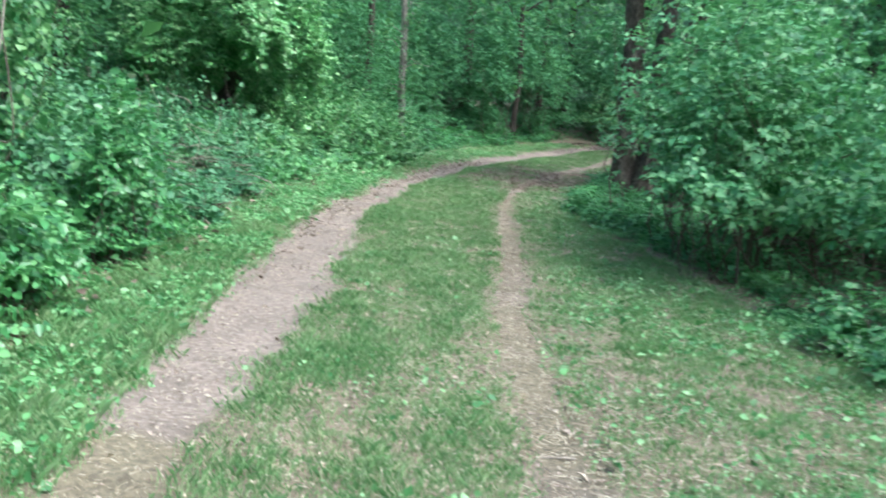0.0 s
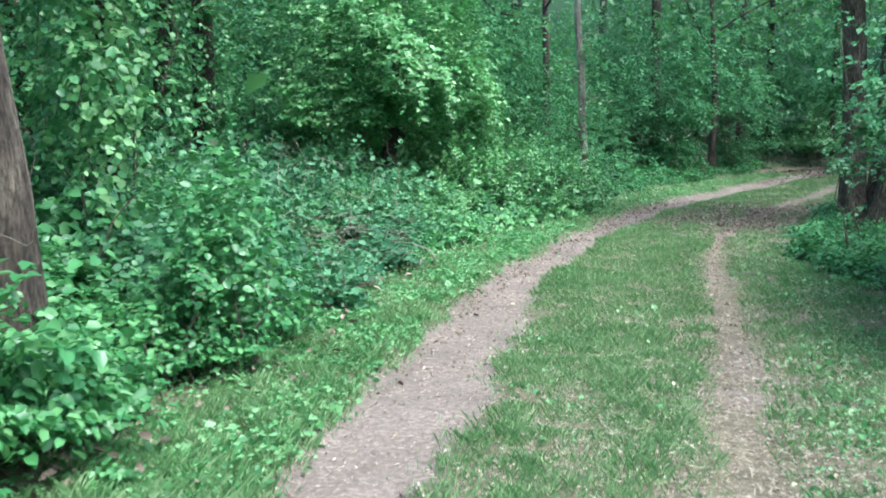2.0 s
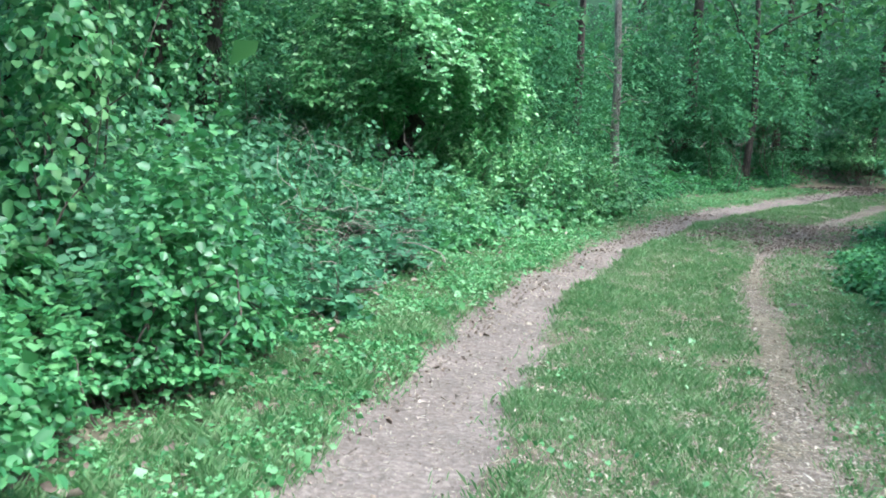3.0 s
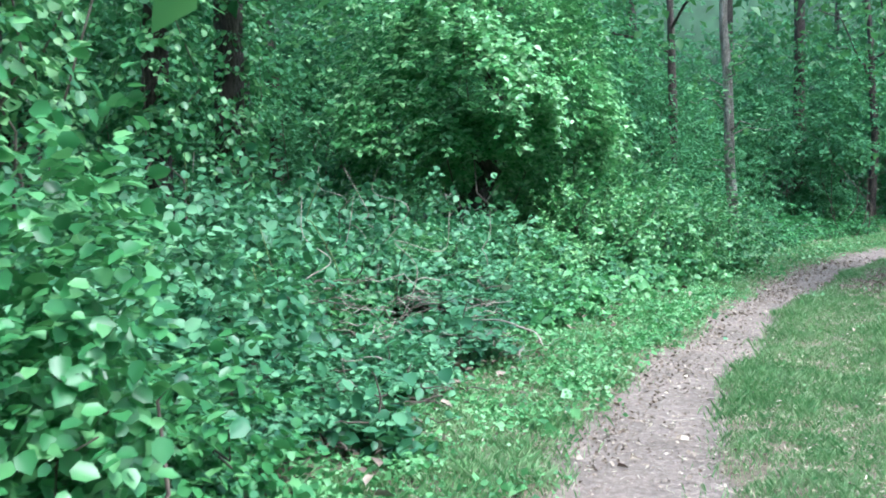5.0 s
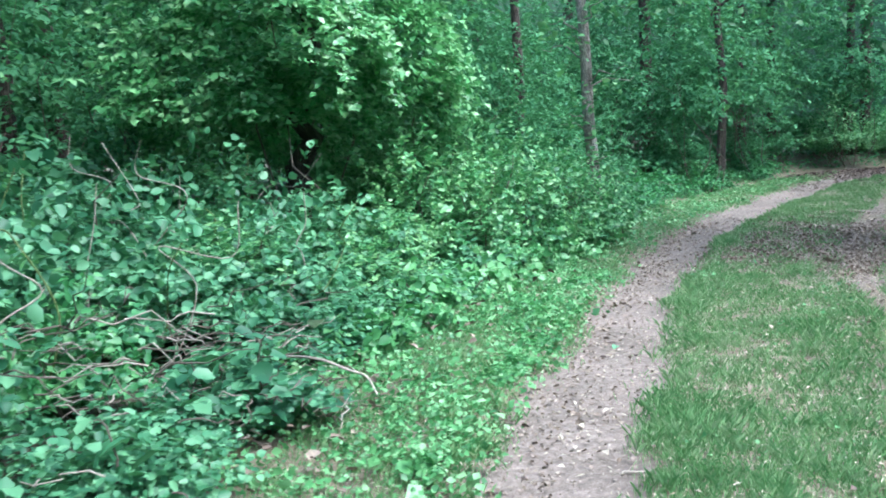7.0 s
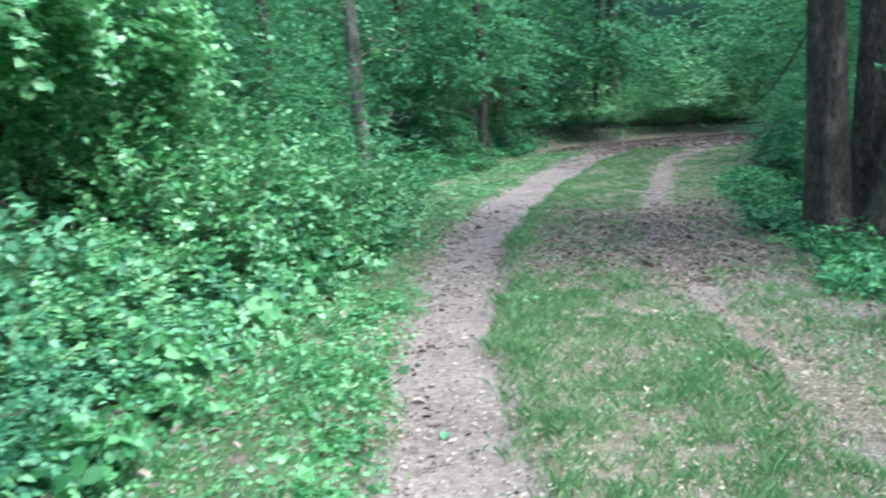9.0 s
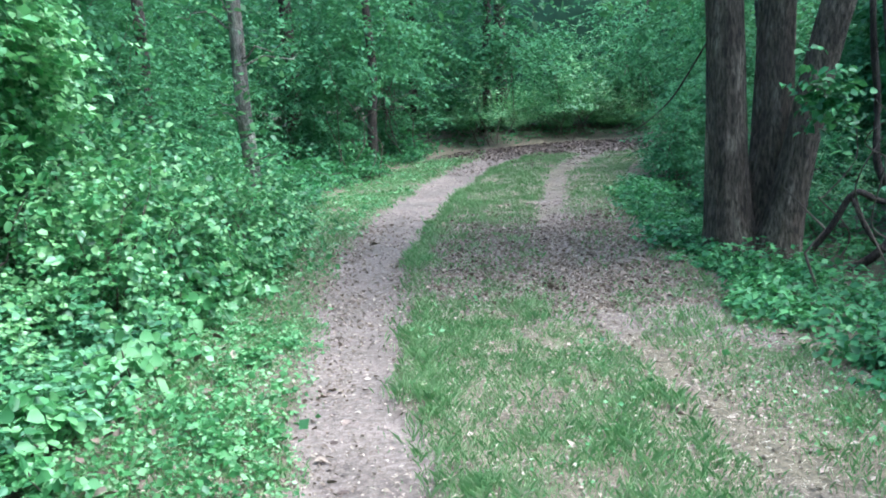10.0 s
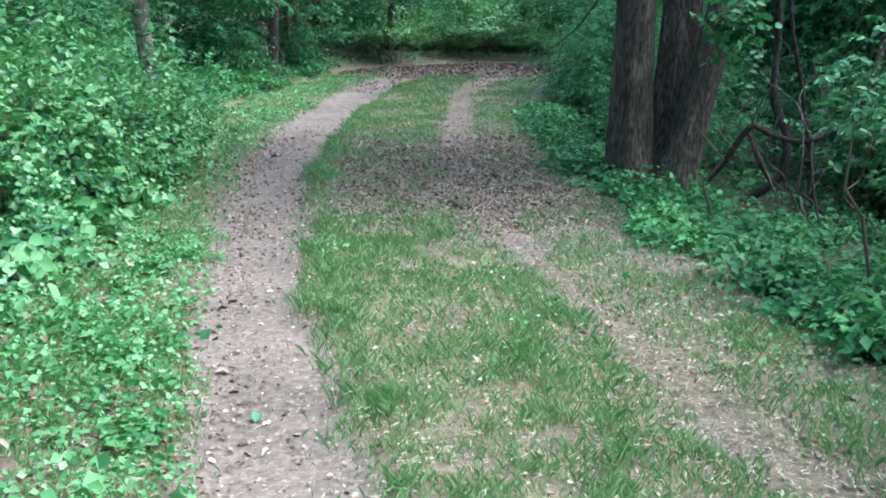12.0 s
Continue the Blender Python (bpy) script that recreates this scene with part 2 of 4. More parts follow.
def band(x, lo, hi, soft):
    """1 between lo and hi, falling to 0 over soft outside."""
    return np.clip((x - lo) / soft + 1, 0, 1) * np.clip((hi - x) / soft + 1, 0, 1)


def in_ruts(x, y):
    wob = 0.06 * lumps(x, y, 0.5, 2) + 0.05 * lumps(x, y, 0.16, 5) + 0.03 * lumps(x, y, 0.07, 1)
    left = band(x + wob, along(RUT_LL, y), along(RUT_LR, y), 0.2) * np.clip((y - 4.0) / 1.4 + 0.5 * lumps(x, y, 0.3, 4), 0.15, 1)
    right = band(x + wob * 2.0, along(RUT_RL, y) + 0.14, along(RUT_RR, y) - 0.1, 0.36) * np.clip(0.8 - 0.3 * band(y, 10.5, 15.5, 1.5) + 0.55 * lumps(x, y, 0.35, 10), 0.15, 1)
    return left, right


def ground_z(x, y):
    x, y = np.asarray(x, float), np.asarray(y, float)
    left, right = in_ruts(x, y)
    rise = 0.015 * np.log1p(np.exp((np.clip(y, -60, 60) - 21) / 1.5)) * 1.5
    rise = np.minimum(rise, 1.2)
    bank = 0.10 * np.clip(along(EDGE_L, y) - x, 0, 3) - 0.16 * np.clip(x - along(EDGE_R, y), 0, 3)
    rough = 0.018 * lumps(x, y, 0.45, 1) + 0.05 * lumps(x, y, 2.6, 3)
    drift = 0.10 * band(y, 31.0, 32.2, 1.0) * band(x, along(RUT_LL, y), along(EDGE_R, y), 1.0)
    return rise + bank + rough + drift - 0.05 * left - 0.035 * right


def mesh_of(name, verts, faces, mat, smooth=False):
    """A mesh from arrays: verts (n, 3), faces (m, k)."""
    verts, faces = np.asarray(verts, np.float32), np.asarray(faces, np.int32)
    me = bpy.data.meshes.new(name)
    me.vertices.add(len(verts))
    me.vertices.foreach_set("co", verts.ravel())
    k = faces.shape[1]
    me.loops.add(faces.size)
    me.loops.foreach_set("vertex_index", faces.ravel())
    me.polygons.add(len(faces))
    me.polygons.foreach_set("loop_start", np.arange(0, faces.size, k, dtype=np.int32))
    me.polygons.foreach_set("loop_total", np.full(len(faces), k, np.int32))
    me.update(calc_edges=True)
    me.validate()
    if smooth:
        me.polygons.foreach_set("use_smooth", np.ones(len(faces), bool))
    me.materials.append(mat)
    return me


def part(name, me, parent, label=""):
    ob = new(name, me)
    ob.parent = parent
    return tagged(ob, label)


def unit(v):
    return v / np.maximum(np.linalg.norm(v, axis=-1, keepdims=True), 1e-9)


def leaf_arrays(pos, way, up, length, wide=0.3, fold=0.25, curl=0.15, fine=True):
    """Leaves folded along the midrib, with a drooping tip. fine: an oval of two quads, else a diamond of two triangles."""
    n = len(pos)
    way = unit(way)
    side = unit(np.cross(way, up))
    top = np.cross(side, way)
    L = np.broadcast_to(np.asarray(length, float), (n,))[:, None]
    W = L * np.broadcast_to(np.asarray(wide, float), (n,))[:, None]
    lift = top * W * fold
    tip = pos + way * L - top * L * curl
    if fine:
        a, b = pos + way * L * 0.2, pos + way * L * 0.64 - top * L * curl * 0.35
        v = np.stack([pos, a + side * W * 0.85 + lift, b + side * W * 0.9 + lift * 0.8, tip, b - side * W * 0.9 + lift * 0.8, a - side * W * 0.85 + lift], 1)
        f = np.array([[0, 1, 2, 3], [0, 3, 4, 5]])
    else:
        a = pos + way * L * 0.45
        v = np.stack([pos, a + side * W + lift, tip, a - side * W + lift], 1)
        f = np.array([[0, 1, 2], [0, 2, 3]])
    k = v.shape[1]
    faces = (f[None] + (np.arange(n) * k)[:, None, None]).reshape(-1, f.shape[1])
    return v.reshape(-1, 3), faces


def tube_arrays(line, radii, sides=6, ridge=None, cap=True):
    """A tube along a polyline (k, 3), as quads. ridge(angle, s) gives a factor on the radius."""
    line, radii = np.asarray(line, float), np.asarray(radii, float)
    k = len(line)
    tan = unit(np.gradient(line, axis=0))
    ref = np.where(np.abs(tan[:, 2:3]) > 0.9, np.array([[1.0, 0, 0]]), np.array([[0, 0, 1.0]]))
    ref = np.tile(ref[0], (k, 1)) if np.abs(tan[:, 2]).min() > 0.5 or np.abs(tan[:, 2]).max() < 0.9 else ref
    u = unit(np.cross(ref, tan))
    w = np.cross(tan, u)
    ang = np.arange(sides) * 2 * np.pi / sides
    s = np.r_[0, np.cumsum(np.linalg.norm(np.diff(line, axis=0), axis=1))]
    fac = np.ones((k, sides)) if ridge is None else ridge(ang[None], s[:, None])
    v = line[:, None] + (u[:, None] * np.cos(ang)[None, :, None] + w[:, None] * np.sin(ang)[None, :, None]) * (radii[:, None] * fac)[..., None]
    i, j = np.meshgrid(np.arange(k - 1), np.arange(sides), indexing="ij")
    j2 = (j + 1) % sides
    faces = np.stack([i * sides + j, i * sides + j2, (i + 1) * sides + j2, (i + 1) * sides + j], -1).reshape(-1, 4)
    return v.reshape(-1, 3), faces


def joined(pieces):
    vs, fs, n = [], [], 0
    for v, f in pieces:
        vs.append(v)
        fs.append(f + n)
        n += len(v)
    return np.concatenate(vs), np.concatenate(fs)


def bent(rng, a, b, k=6, sag=0.0, wild=0.08):
    """A crooked line from a to b."""
    a, b = np.asarray(a, float), np.asarray(b, float)
    s = np.linspace(0, 1, k)[:, None]
    size = np.linalg.norm(b - a)
    wob = rng.normal(0, wild * size, (k, 3)) * np.sin(np.pi * s)
    line = a + (b - a) * s + wob
    line[:, 2] += 4 * sag * size * (s * (1 - s))[:, 0]
    return line


def worn_patch(x, y):
    """Where leaf litter has smothered the grass, on the bend."""
    u = (x - along(RUT_LR, y)) / (along(RUT_RR, y) - along(RUT_LR, y))
    rag = 1.0 * lumps(x, y, 0.8, 7) + 0.9 * lumps(x, y, 0.22, 2) + 0.5 * lumps(x, y, 0.1, 3)
    return np.clip(band(y + rag, 18.6 - 2.3 * np.clip(u, 0, 1.3), 19.8, 2.2) * band(x + 0.15 * rag, along(RUT_LR, y) + 0.5, along(EDGE_R, y) - 0.25, 0.5) * 0.95, 0, 1)


# ---- ground ----
def axis_steps(lo, hi, step, far):
    inner = np.arange(lo, hi, step)
    out = step * 1.22 ** np.arange(1, 60)
    out = np.cumsum(out)
    out = out[out < far]
    return np.r_[lo - out[::-1], inner, inner[-1] + out]


def build_ground():
    xs, ys = axis_steps(-2.6, 4.6, 0.07, 900), axis_steps(2.8, 27, 0.09, 900)
    X, Y = np.meshgrid(xs, ys)
    Z = ground_z(X, Y)
    left, right = in_ruts(X, Y)
    crumbs = 0.010 * lumps(X, Y, 0.10, 8) + 0.006 * lumps(X, Y, 0.055, 4)
    Z = Z + crumbs * np.clip(left + right, 0, 1)
    worn = worn_patch(X, Y)
    ends = band(Y, 30.4, 32.6, 0.6) * band(X, along(RUT_LL, Y), along(EDGE_R, Y), 0.3)
    bare = np.clip(left + right * 0.5 + worn + ends, 0, 1)
    nx, ny = len(xs), len(ys)
    i, j = np.meshgrid(np.arange(ny - 1), np.arange(nx - 1), indexing="ij")
    f = np.stack([i * nx + j, i * nx + j + 1, (i + 1) * nx + j + 1, (i + 1) * nx + j], -1).reshape(-1, 4)
    me = mesh_of("ground", np.stack([X, Y, Z], -1).reshape(-1, 3), f, EARTH, True)
    me.attributes.new("bare", "FLOAT", "POINT").data.foreach_set("value", bare.ravel().astype(np.float32))
    wood = 1 - band(X, along(EDGE_L, Y) - 0.2, along(EDGE_R, Y) + 0.1, 0.5)
    wood = np.maximum(wood, np.clip((Y - 33.2) / 1.2, 0, 1))
    me.attributes.new("wood", "FLOAT", "POINT").data.foreach_set("value", wood.ravel().astype(np.float32))
    return tagged(new("ground", me), "brown earth track with two worn ruts on the woodland floor", "ground", kind="structure")


build_ground()


# ---- shrubs ----
def shrub(rng, name, label, radius, height, twigs, leaves, size, mat, wide=0.32, fine=True, droop=0.15, stems=9, up=0.8, low=0.0, stem_mat=None, spread=0.55, lift=0.0, inner=0.45, layered=False, hollow=None):
    """A shrub: crooked stems from the ground, twigs to an uneven outline, leaves along the twigs."""
    top = new(name)
    tagged(top, label, "shrub")
    ph = rng.uniform(0, 6.28, 6)

    def outline(d):
        az = np.arctan2(d[:, 1], d[:, 0])
        return 0.8 + 0.16 * np.sin(2 * az + ph[0]) + 0.13 * np.sin(5 * az + ph[1] + 3 * d[:, 2]) + 0.12 * np.sin(7 * d[:, 2] + ph[2] + 2 * az) + 0.1 * np.sin(11 * az + 9 * d[:, 2] + ph[3])

    d = unit(rng.normal(0, 1, (twigs, 3)))
    d[:, 2] = np.abs(d[:, 2]) * (1 - low) + low * d[:, 2]
    depth = rng.uniform(inner, 1.0, twigs) ** 0.6
    reach = outline(d) * depth
    shoots = rng.random(twigs) < 0.06
    reach = np.where(shoots, reach * rng.uniform(1.1, 1.4, twigs), reach)
    tall = height - lift
    tips = d * reach[:, None] * np.array([radius, radius, tall * 0.72])
    tips[:, 2] = tips[:, 2] + tall * 0.28 + lift
    tips[:, 2] = np.maximum(tips[:, 2], 0.06 + 0.1 * rng.random(twigs))
    out = unit(d * np.array([1, 1, 0.6]) + np.array([0, 0, 0.25]) + rng.normal(0, 0.35, (twigs, 3)))
    span = size * rng.uniform(2.0, 4.5, twigs)
    if layered:
        # boughs held level, so that the leaves lie in flat sprays
        out = unit(d * np.array([1, 1, 0.12]) + rng.normal(0, 0.25, (twigs, 3)) * np.array([1, 1, 0.35]) + np.array([0, 0, -0.1]))
        span = size * rng.uniform(4.0, 8.0, twigs)
    if hollow:
        # bare beneath on one side, where the trunk shows
        clear = (tips[:, 2] < hollow[2]) & (tips[:, 0] * hollow[0] + tips[:, 1] * hollow[1] > 0)
        tips, out, span = tips[~clear], out[~clear], span[~clear]
        twigs = len(tips)
    # leaves in turn on either side of each twig
    t = np.tile(np.linspace(0, 1, leaves), twigs)
    sidefl = np.tile(np.where(np.arange(leaves) % 2, 1.0, -1.0), twigs)
    O = np.repeat(out, leaves, 0)
    base = np.repeat(tips, leaves, 0) - O * (np.repeat(span, leaves) * (1 - t))[:, None]
    base[:, 2] -= droop * np.repeat(span, leaves) * t * t
    lat = unit(np.cross(O, np.array([0, 0, 1.0])) + 1e-4)
    n = len(base)
    way = O * 0.45 + lat * (sidefl * rng.uniform(0.5, 1.1, n))[:, None] + rng.normal(0, 0.3, (n, 3)) + np.array([0, 0, -droop])
    norm = np.array([0, 0, up]) + O * (0.1 if layered else 0.45) + rng.normal(0, 0.2 if layered else 0.34, (n, 3))
    keep = rng.random(n) < 0.93
    v, f = leaf_arrays(base[keep], way[keep], norm[keep], size * rng.uniform(0.55, 1.25, keep.sum()), wide, 0.25, 0.18, fine)
    part("foliage", mesh_of("foliage", v, f, mat), top)
    for q in rng.choice(twigs, min(twigs, stems), replace=False):
        root = np.r_[rng.normal(0, radius * spread * 0.3, 2), -0.06]
        line = bent(rng, root, tips[q] * np.array([0.92, 0.92, 0.95]), 6, 0.06)
        v, f = tube_arrays(line, np.linspace(min(0.005 + 0.006 * height, 0.014), 0.003, 6), 5)
        part("stem", mesh_of("stem", v, f, stem_mat or STEM, True), top)
    return top


rng = np.random.default_rng(7)
KINDS = {
    "bramble": [shrub(rng, "bramble", "waist-high green bramble with broad soft leaves on the verge", 0.75, 0.95, 240, 7, 0.068, LEAF_BRAMBLE, 0.38, True, 0.3, 5, low=0.5) for _ in range(4)],
    "ivy": [shrub(rng, "ivy_mound", "low mound of blue-green ivy over dead stems", 0.85, 0.95, 290, 6, 0.066, LEAF_IVY, 0.4, True, 0.3, 4, 0.55, low=0.4) for _ in range(4)],
    "honeysuckle": [shrub(rng, "honeysuckle", "pale green honeysuckle bush with small oval leaves", 0.8, 1.2, 290, 7, 0.056, LEAF_LIGHT, 0.4, True, 0.05, 5, low=0.6) for _ in range(4)],
    "thicket": [shrub(rng, "thicket", "tall green thicket at the edge of the wood", 1.3, 3.0, 480, 7, 0.08, LEAF_LIGHT, 0.36, False, 0.2, 5, low=0.45) for _ in range(3)],
    "understory": [shrub(rng, "understory_bush", "leafy woodland understory bush in shade", 1.7, 3.6, 210, 12, 0.105, LEAF_WOOD, 0.36, False, 0.2, 4, low=0.6, layered=True) for _ in range(4)],
    "young_tree": [shrub(rng, "young_tree", "young woodland tree with low hanging leafy boughs", 2.3, 6.5, 300, 12, 0.14, LEAF_WOOD, 0.36, False, 0.25, 5, low=0.7, lift=1.2, layered=True) for _ in range(3)],
    "locust": [shrub(rng, "locust_bush", "large dark green bush with drooping compound leaves", 1.5, 3.6, 480, 9, 0.087, LEAF_RIGHT, 0.38, False, 0.45, 6, low=0.6, lift=0.25) for _ in range(2)],
    "overhang": [shrub(rng, "overhanging_locust", "dark green locust sapling leaning leafy boughs over the track", 1.35, 4.2, 360, 9, 0.087, LEAF_RIGHT, 0.38, False, 0.45, 5, low=0.8, lift=1.5, inner=0.3) for _ in range(1)],
    "sapling": [shrub(rng, "sapling", "slender sapling with broad light green leaves", 0.42, 1.55, 120, 6, 0.058, LEAF_BRAMBLE, 0.42, True, 0.3, 3, low=0.9, lift=0.55) for _ in range(2)],
    "spray": [shrub(rng, "leafy_sapling", "thin sapling with pale drooping compound leaves by the bend", 0.6, 1.85, 85, 13, 0.042, LEAF_IVY, 0.3, True, 0.3, 1, low=0.9, lift=1.0, spread=0.1) for _ in range(1)],
    "weed": [shrub(rng, "verge_weed", "low bright green broad-leaved weed on the verge", 0.24, 0.2, 34, 6, 0.05, CLOVER, 0.42, True, 0.15, 2, low=0.4) for _ in range(4)],
    "tuft": [shrub(rng, "leafy_sapling", "thin dark green sapling before the three-stemmed tree", 0.42, 1.8, 44, 9, 0.075, LEAF_SEEDLING, 0.36, True, 0.3, 1, low=0.9, lift=1.28, spread=0.1) for _ in range(1)],
    "vine_drape": [shrub(rng, "vine_drape", "curtain of light green vine leaves hanging round a dark trunk", 0.62, 4.6, 240, 7, 0.08, LEAF_LIGHT, 0.42, True, 0.6, 3, low=0.9, lift=1.5, inner=0.6) for _ in range(2)],
    "broadleaf": [shrub(rng, "broadleaf_seedling", "knee-high seedling with large smooth dark green leaves in the ivy", 0.32, 0.6, 34, 5, 0.1, LEAF_IVY, 0.36, True, 0.25, 3, 0.7, low=0.5) for _ in range(2)],
    "seedling": [shrub(rng, "seedling_clump", "knee-high clump of dark green woodland seedlings", 0.5, 0.42, 74, 6, 0.068, LEAF_SEEDLING, 0.38, False, 0.2, 3, low=0.3) for _ in range(3)],
}
USED = {}
# dead brush shows through the ivy here
GAPS = [(-2.15, 10.15), (-2.2, 11.6), (-2.55, 12.5), (-2.9, 11.3)]


def plant(kind, x, y, scale=1.0, tall=1.0, group=""):
    """The first call of each pattern moves it into place, later ones are copies."""
    if kind == "ivy" and any(math.hypot(x - a, y - b) < 0.5 * scale + 0.05 for a, b in GAPS):
        return None
    forms = KINDS[kind]
    src = forms[rng.integers(len(forms))]
    if 21 < y < 34 and kind in ("understory", "young_tree", "thicket"):
        # the far track stays clear
        lo, hi = along(EDGE_L, y) - 0.9 * scale, along(EDGE_R, y) + 0.9 * scale
        if lo < x < hi:
            x = lo if x - lo < hi - x else hi
    m = Matrix.Translation((x, y, float(ground_z(x, y)))) @ Matrix.Rotation(rng.uniform(0, 6.28), 4, "Z") @ Matrix.Diagonal((scale, scale, scale * tall, 1))
    if src.name not in USED:
        USED[src.name] = True
        src.matrix_basis = m
        ob = src
    else:
        ob = copy_thing(src, m @ Matrix.Diagonal((*[1 / s for s in src.scale], 1)))
    return tagged(ob, group=group or kind + " along the track")


def row(kind, ys, offset, depth, scale=(0.8, 1.2), side="l", tall=(0.85, 1.15)):
    for y in ys:
        yy = y + rng.normal(0, 0.2)
        o = offset + rng.uniform(0, depth)
        x = along(EDGE_L, yy) - o if side == "l" else along(EDGE_R, yy) + o
        plant(kind, x, yy, rng.uniform(*scale), rng.uniform(*tall))


# left verge
row("bramble", np.arange(3.0, 8.6, 0.5), 0.15, 0.35, (0.65, 0.9))
row("bramble", np.arange(3.0, 9.0, 0.6), 0.95, 0.7, (0.95, 1.3), tall=(1.0, 1.35))
for x, y, s in [(-2.75, 5.3, 1.15), (-2.55, 5.8, 1.0), (-2.95, 4.8, 1.2), (-2.45, 4.6, 0.85), (-2.3, 3.9, 0.75)]:
    plant("bramble", x, y, s, 1.2)
row("bramble", np.arange(2.6, 9.0, 0.9), 2.0, 0.8, (1.1, 1.4))
row("ivy", np.arange(8.6, 16.0, 0.55), 0.25, 0.3, (0.55, 0.8), tall=(0.6, 0.85))
row("ivy", np.arange(8.4, 16.4, 0.5), 0.85, 0.6, (0.85, 1.1), tall=(0.85, 1.1))
row("ivy", np.arange(8.0, 16.4, 0.7), 1.7, 0.9, (1.0, 1.25), tall=(1.0, 1.25))
row("honeysuckle", np.arange(14.8, 17.0, 0.55), 0.45, 0.5, (0.65, 0.85), tall=(0.75, 0.95))
row("honeysuckle", np.arange(17.0, 21.5, 0.55), 0.45, 0.5, (0.7, 0.95))
row("honeysuckle", np.arange(13.8, 16.6, 0.75), 1.2, 0.9, (0.7, 0.9), tall=(0.75, 0.9))
row("honeysuckle", np.arange(17.6, 22, 0.75), 1.2, 0.9, (0.9, 1.3), tall=(0.9, 1.4))
for x, y, s in [(-2.1, 16.6, 1.0), (-1.75, 17.1, 1.05), (-1.5, 16.6, 0.85), (-1.5, 17.8, 1.15)]:
    plant("honeysuckle", x, y, s, 1.3)
row("honeysuckle", np.arange(18.6, 22, 1.0), 2.0, 0.8, (1.2, 1.5), tall=(1.0, 1.4))
for x, y, s in [(-2.2, 7.65, 1.05), (-2.45, 7.95, 1.1), (-2.35, 7.4, 0.85)]:
    plant("sapling", x, y, s)
row("thicket", np.arange(18.6, 22.0, 1.1), 2.2, 0.8, (0.8, 1.0))
row("understory", np.arange(7.5, 22.0, 1.5), 4.6, 1.0, (0.8, 1.05))
row("ivy", np.arange(8.6, 12.8, 0.6), 1.9, 1.2, (1.15, 1.35), tall=(1.2, 1.45))
row("honeysuckle", np.arange(6.8, 10.4, 0.6), 1.6, 1.3, (1.0, 1.25), tall=(1.0, 1.3))
row("ivy", np.arange(9.0, 16.0, 1.1), 3.2, 1.0, (1.2, 1.5), tall=(0.85, 1.15))
row("honeysuckle", np.arange(11.6, 14.6, 0.7), 1.0, 1.6, (0.55, 0.75), tall=(0.9, 1.1))
row("bramble", np.arange(9.6, 13.5, 1.1), 0.9, 1.8, (0.65, 0.9), tall=(1.0, 1.3))
for x, y, s in [(-0.95, 17.7, 0.9), (-0.75, 18.4, 0.9), (-0.45, 19.0, 0.85), (-1.1, 18.8, 1.1), (-1.2, 17.2, 0.95), (-0.3, 19.1, 0.8), (0.02, 19.9, 0.8), (-0.55, 18.5, 0.8)]:
    plant("honeysuckle", x, y, s, 1.3)
for x, y, s in [(-4.8, 12.3, 0.9), (-5.0, 14.0, 0.85), (-4.0, 9.3, 1.0), (-3.7, 7.2, 0.6), (-3.5, 8.3, 0.9), (-5.7, 12.2, 0.9), (-5.2, 11.0, 1.1), (-3.9, 9.1, 0.8)]:
    plant("vine_drape", x, y, s)
row("thicket", np.arange(3.0, 8.0, 1.5), 3.4, 1.0, (0.7, 1.0))
row("young_tree", np.arange(4.0, 30.0, 1.9), 6.0, 1.4, (0.85, 1.1))
row("young_tree", np.arange(2.0, 32.0, 2.3), 8.2, 1.5, (1.15, 1.45))
row("understory", np.arange(20.5, 33.0, 1.2), 1.5, 0.8, (0.6, 0.85))
row("seedling", np.arange(18.0, 31.0, 0.55), 0.15, 0.6, (0.9, 1.5))
row("seedling", np.arange(19.5, 32.0, 0.8), 0.9, 0.8, (1.3, 2.0))
row("young_tree", np.arange(21.0, 33.0, 1.9), 2.8, 1.0, (0.75, 1.0))
for q in range(46):
    y = rng.uniform(3.6, 19)
    x = along(EDGE_L, y) + rng.uniform(-0.1, 1.0) * (along(RUT_LL, y) - 0.15 - along(EDGE_L, y))
    plant("weed", x, y, rng.uniform(0.4, 0.8), rng.uniform(0.7, 1.2))
for q in range(14):
    y = rng.uniform(4, 20)
    x = along(EDGE_R, y) - rng.uniform(-0.2, 0.1)
    plant("weed", x, y, rng.uniform(0.5, 0.9), rng.uniform(0.5, 0.9))
for q in range(10):
    plant("understory", -12.5 + rng.uniform(-1.5, 1.0), -1 + 3.8 * q, rng.uniform(1.5, 2.0))
for x, y, s in [(-2.2, 11.85, 1.0), (-2.45, 11.7, 1.05), (-2.05, 12.0, 0.8), (-2.0, 9.6, 0.9), (-2.3, 10.6, 0.9)]:
    plant("broadleaf", x, y, s)
# small growth along the hem of the bushes
for q in range(44):
    y = rng.uniform(13.0, 21.0)
    plant("weed", along(EDGE_L, y) - rng.uniform(-0.12, 0.25), y, rng.uniform(0.9, 1.6), rng.uniform(0.9, 1.5))
# deep wood beyond the ivy
for q in range(13):
    plant("understory", -13.0 + 0.75 * q + rng.uniform(-0.8, 0.8), 20.5 + 1.15 * q, rng.uniform(1.0, 1.5))
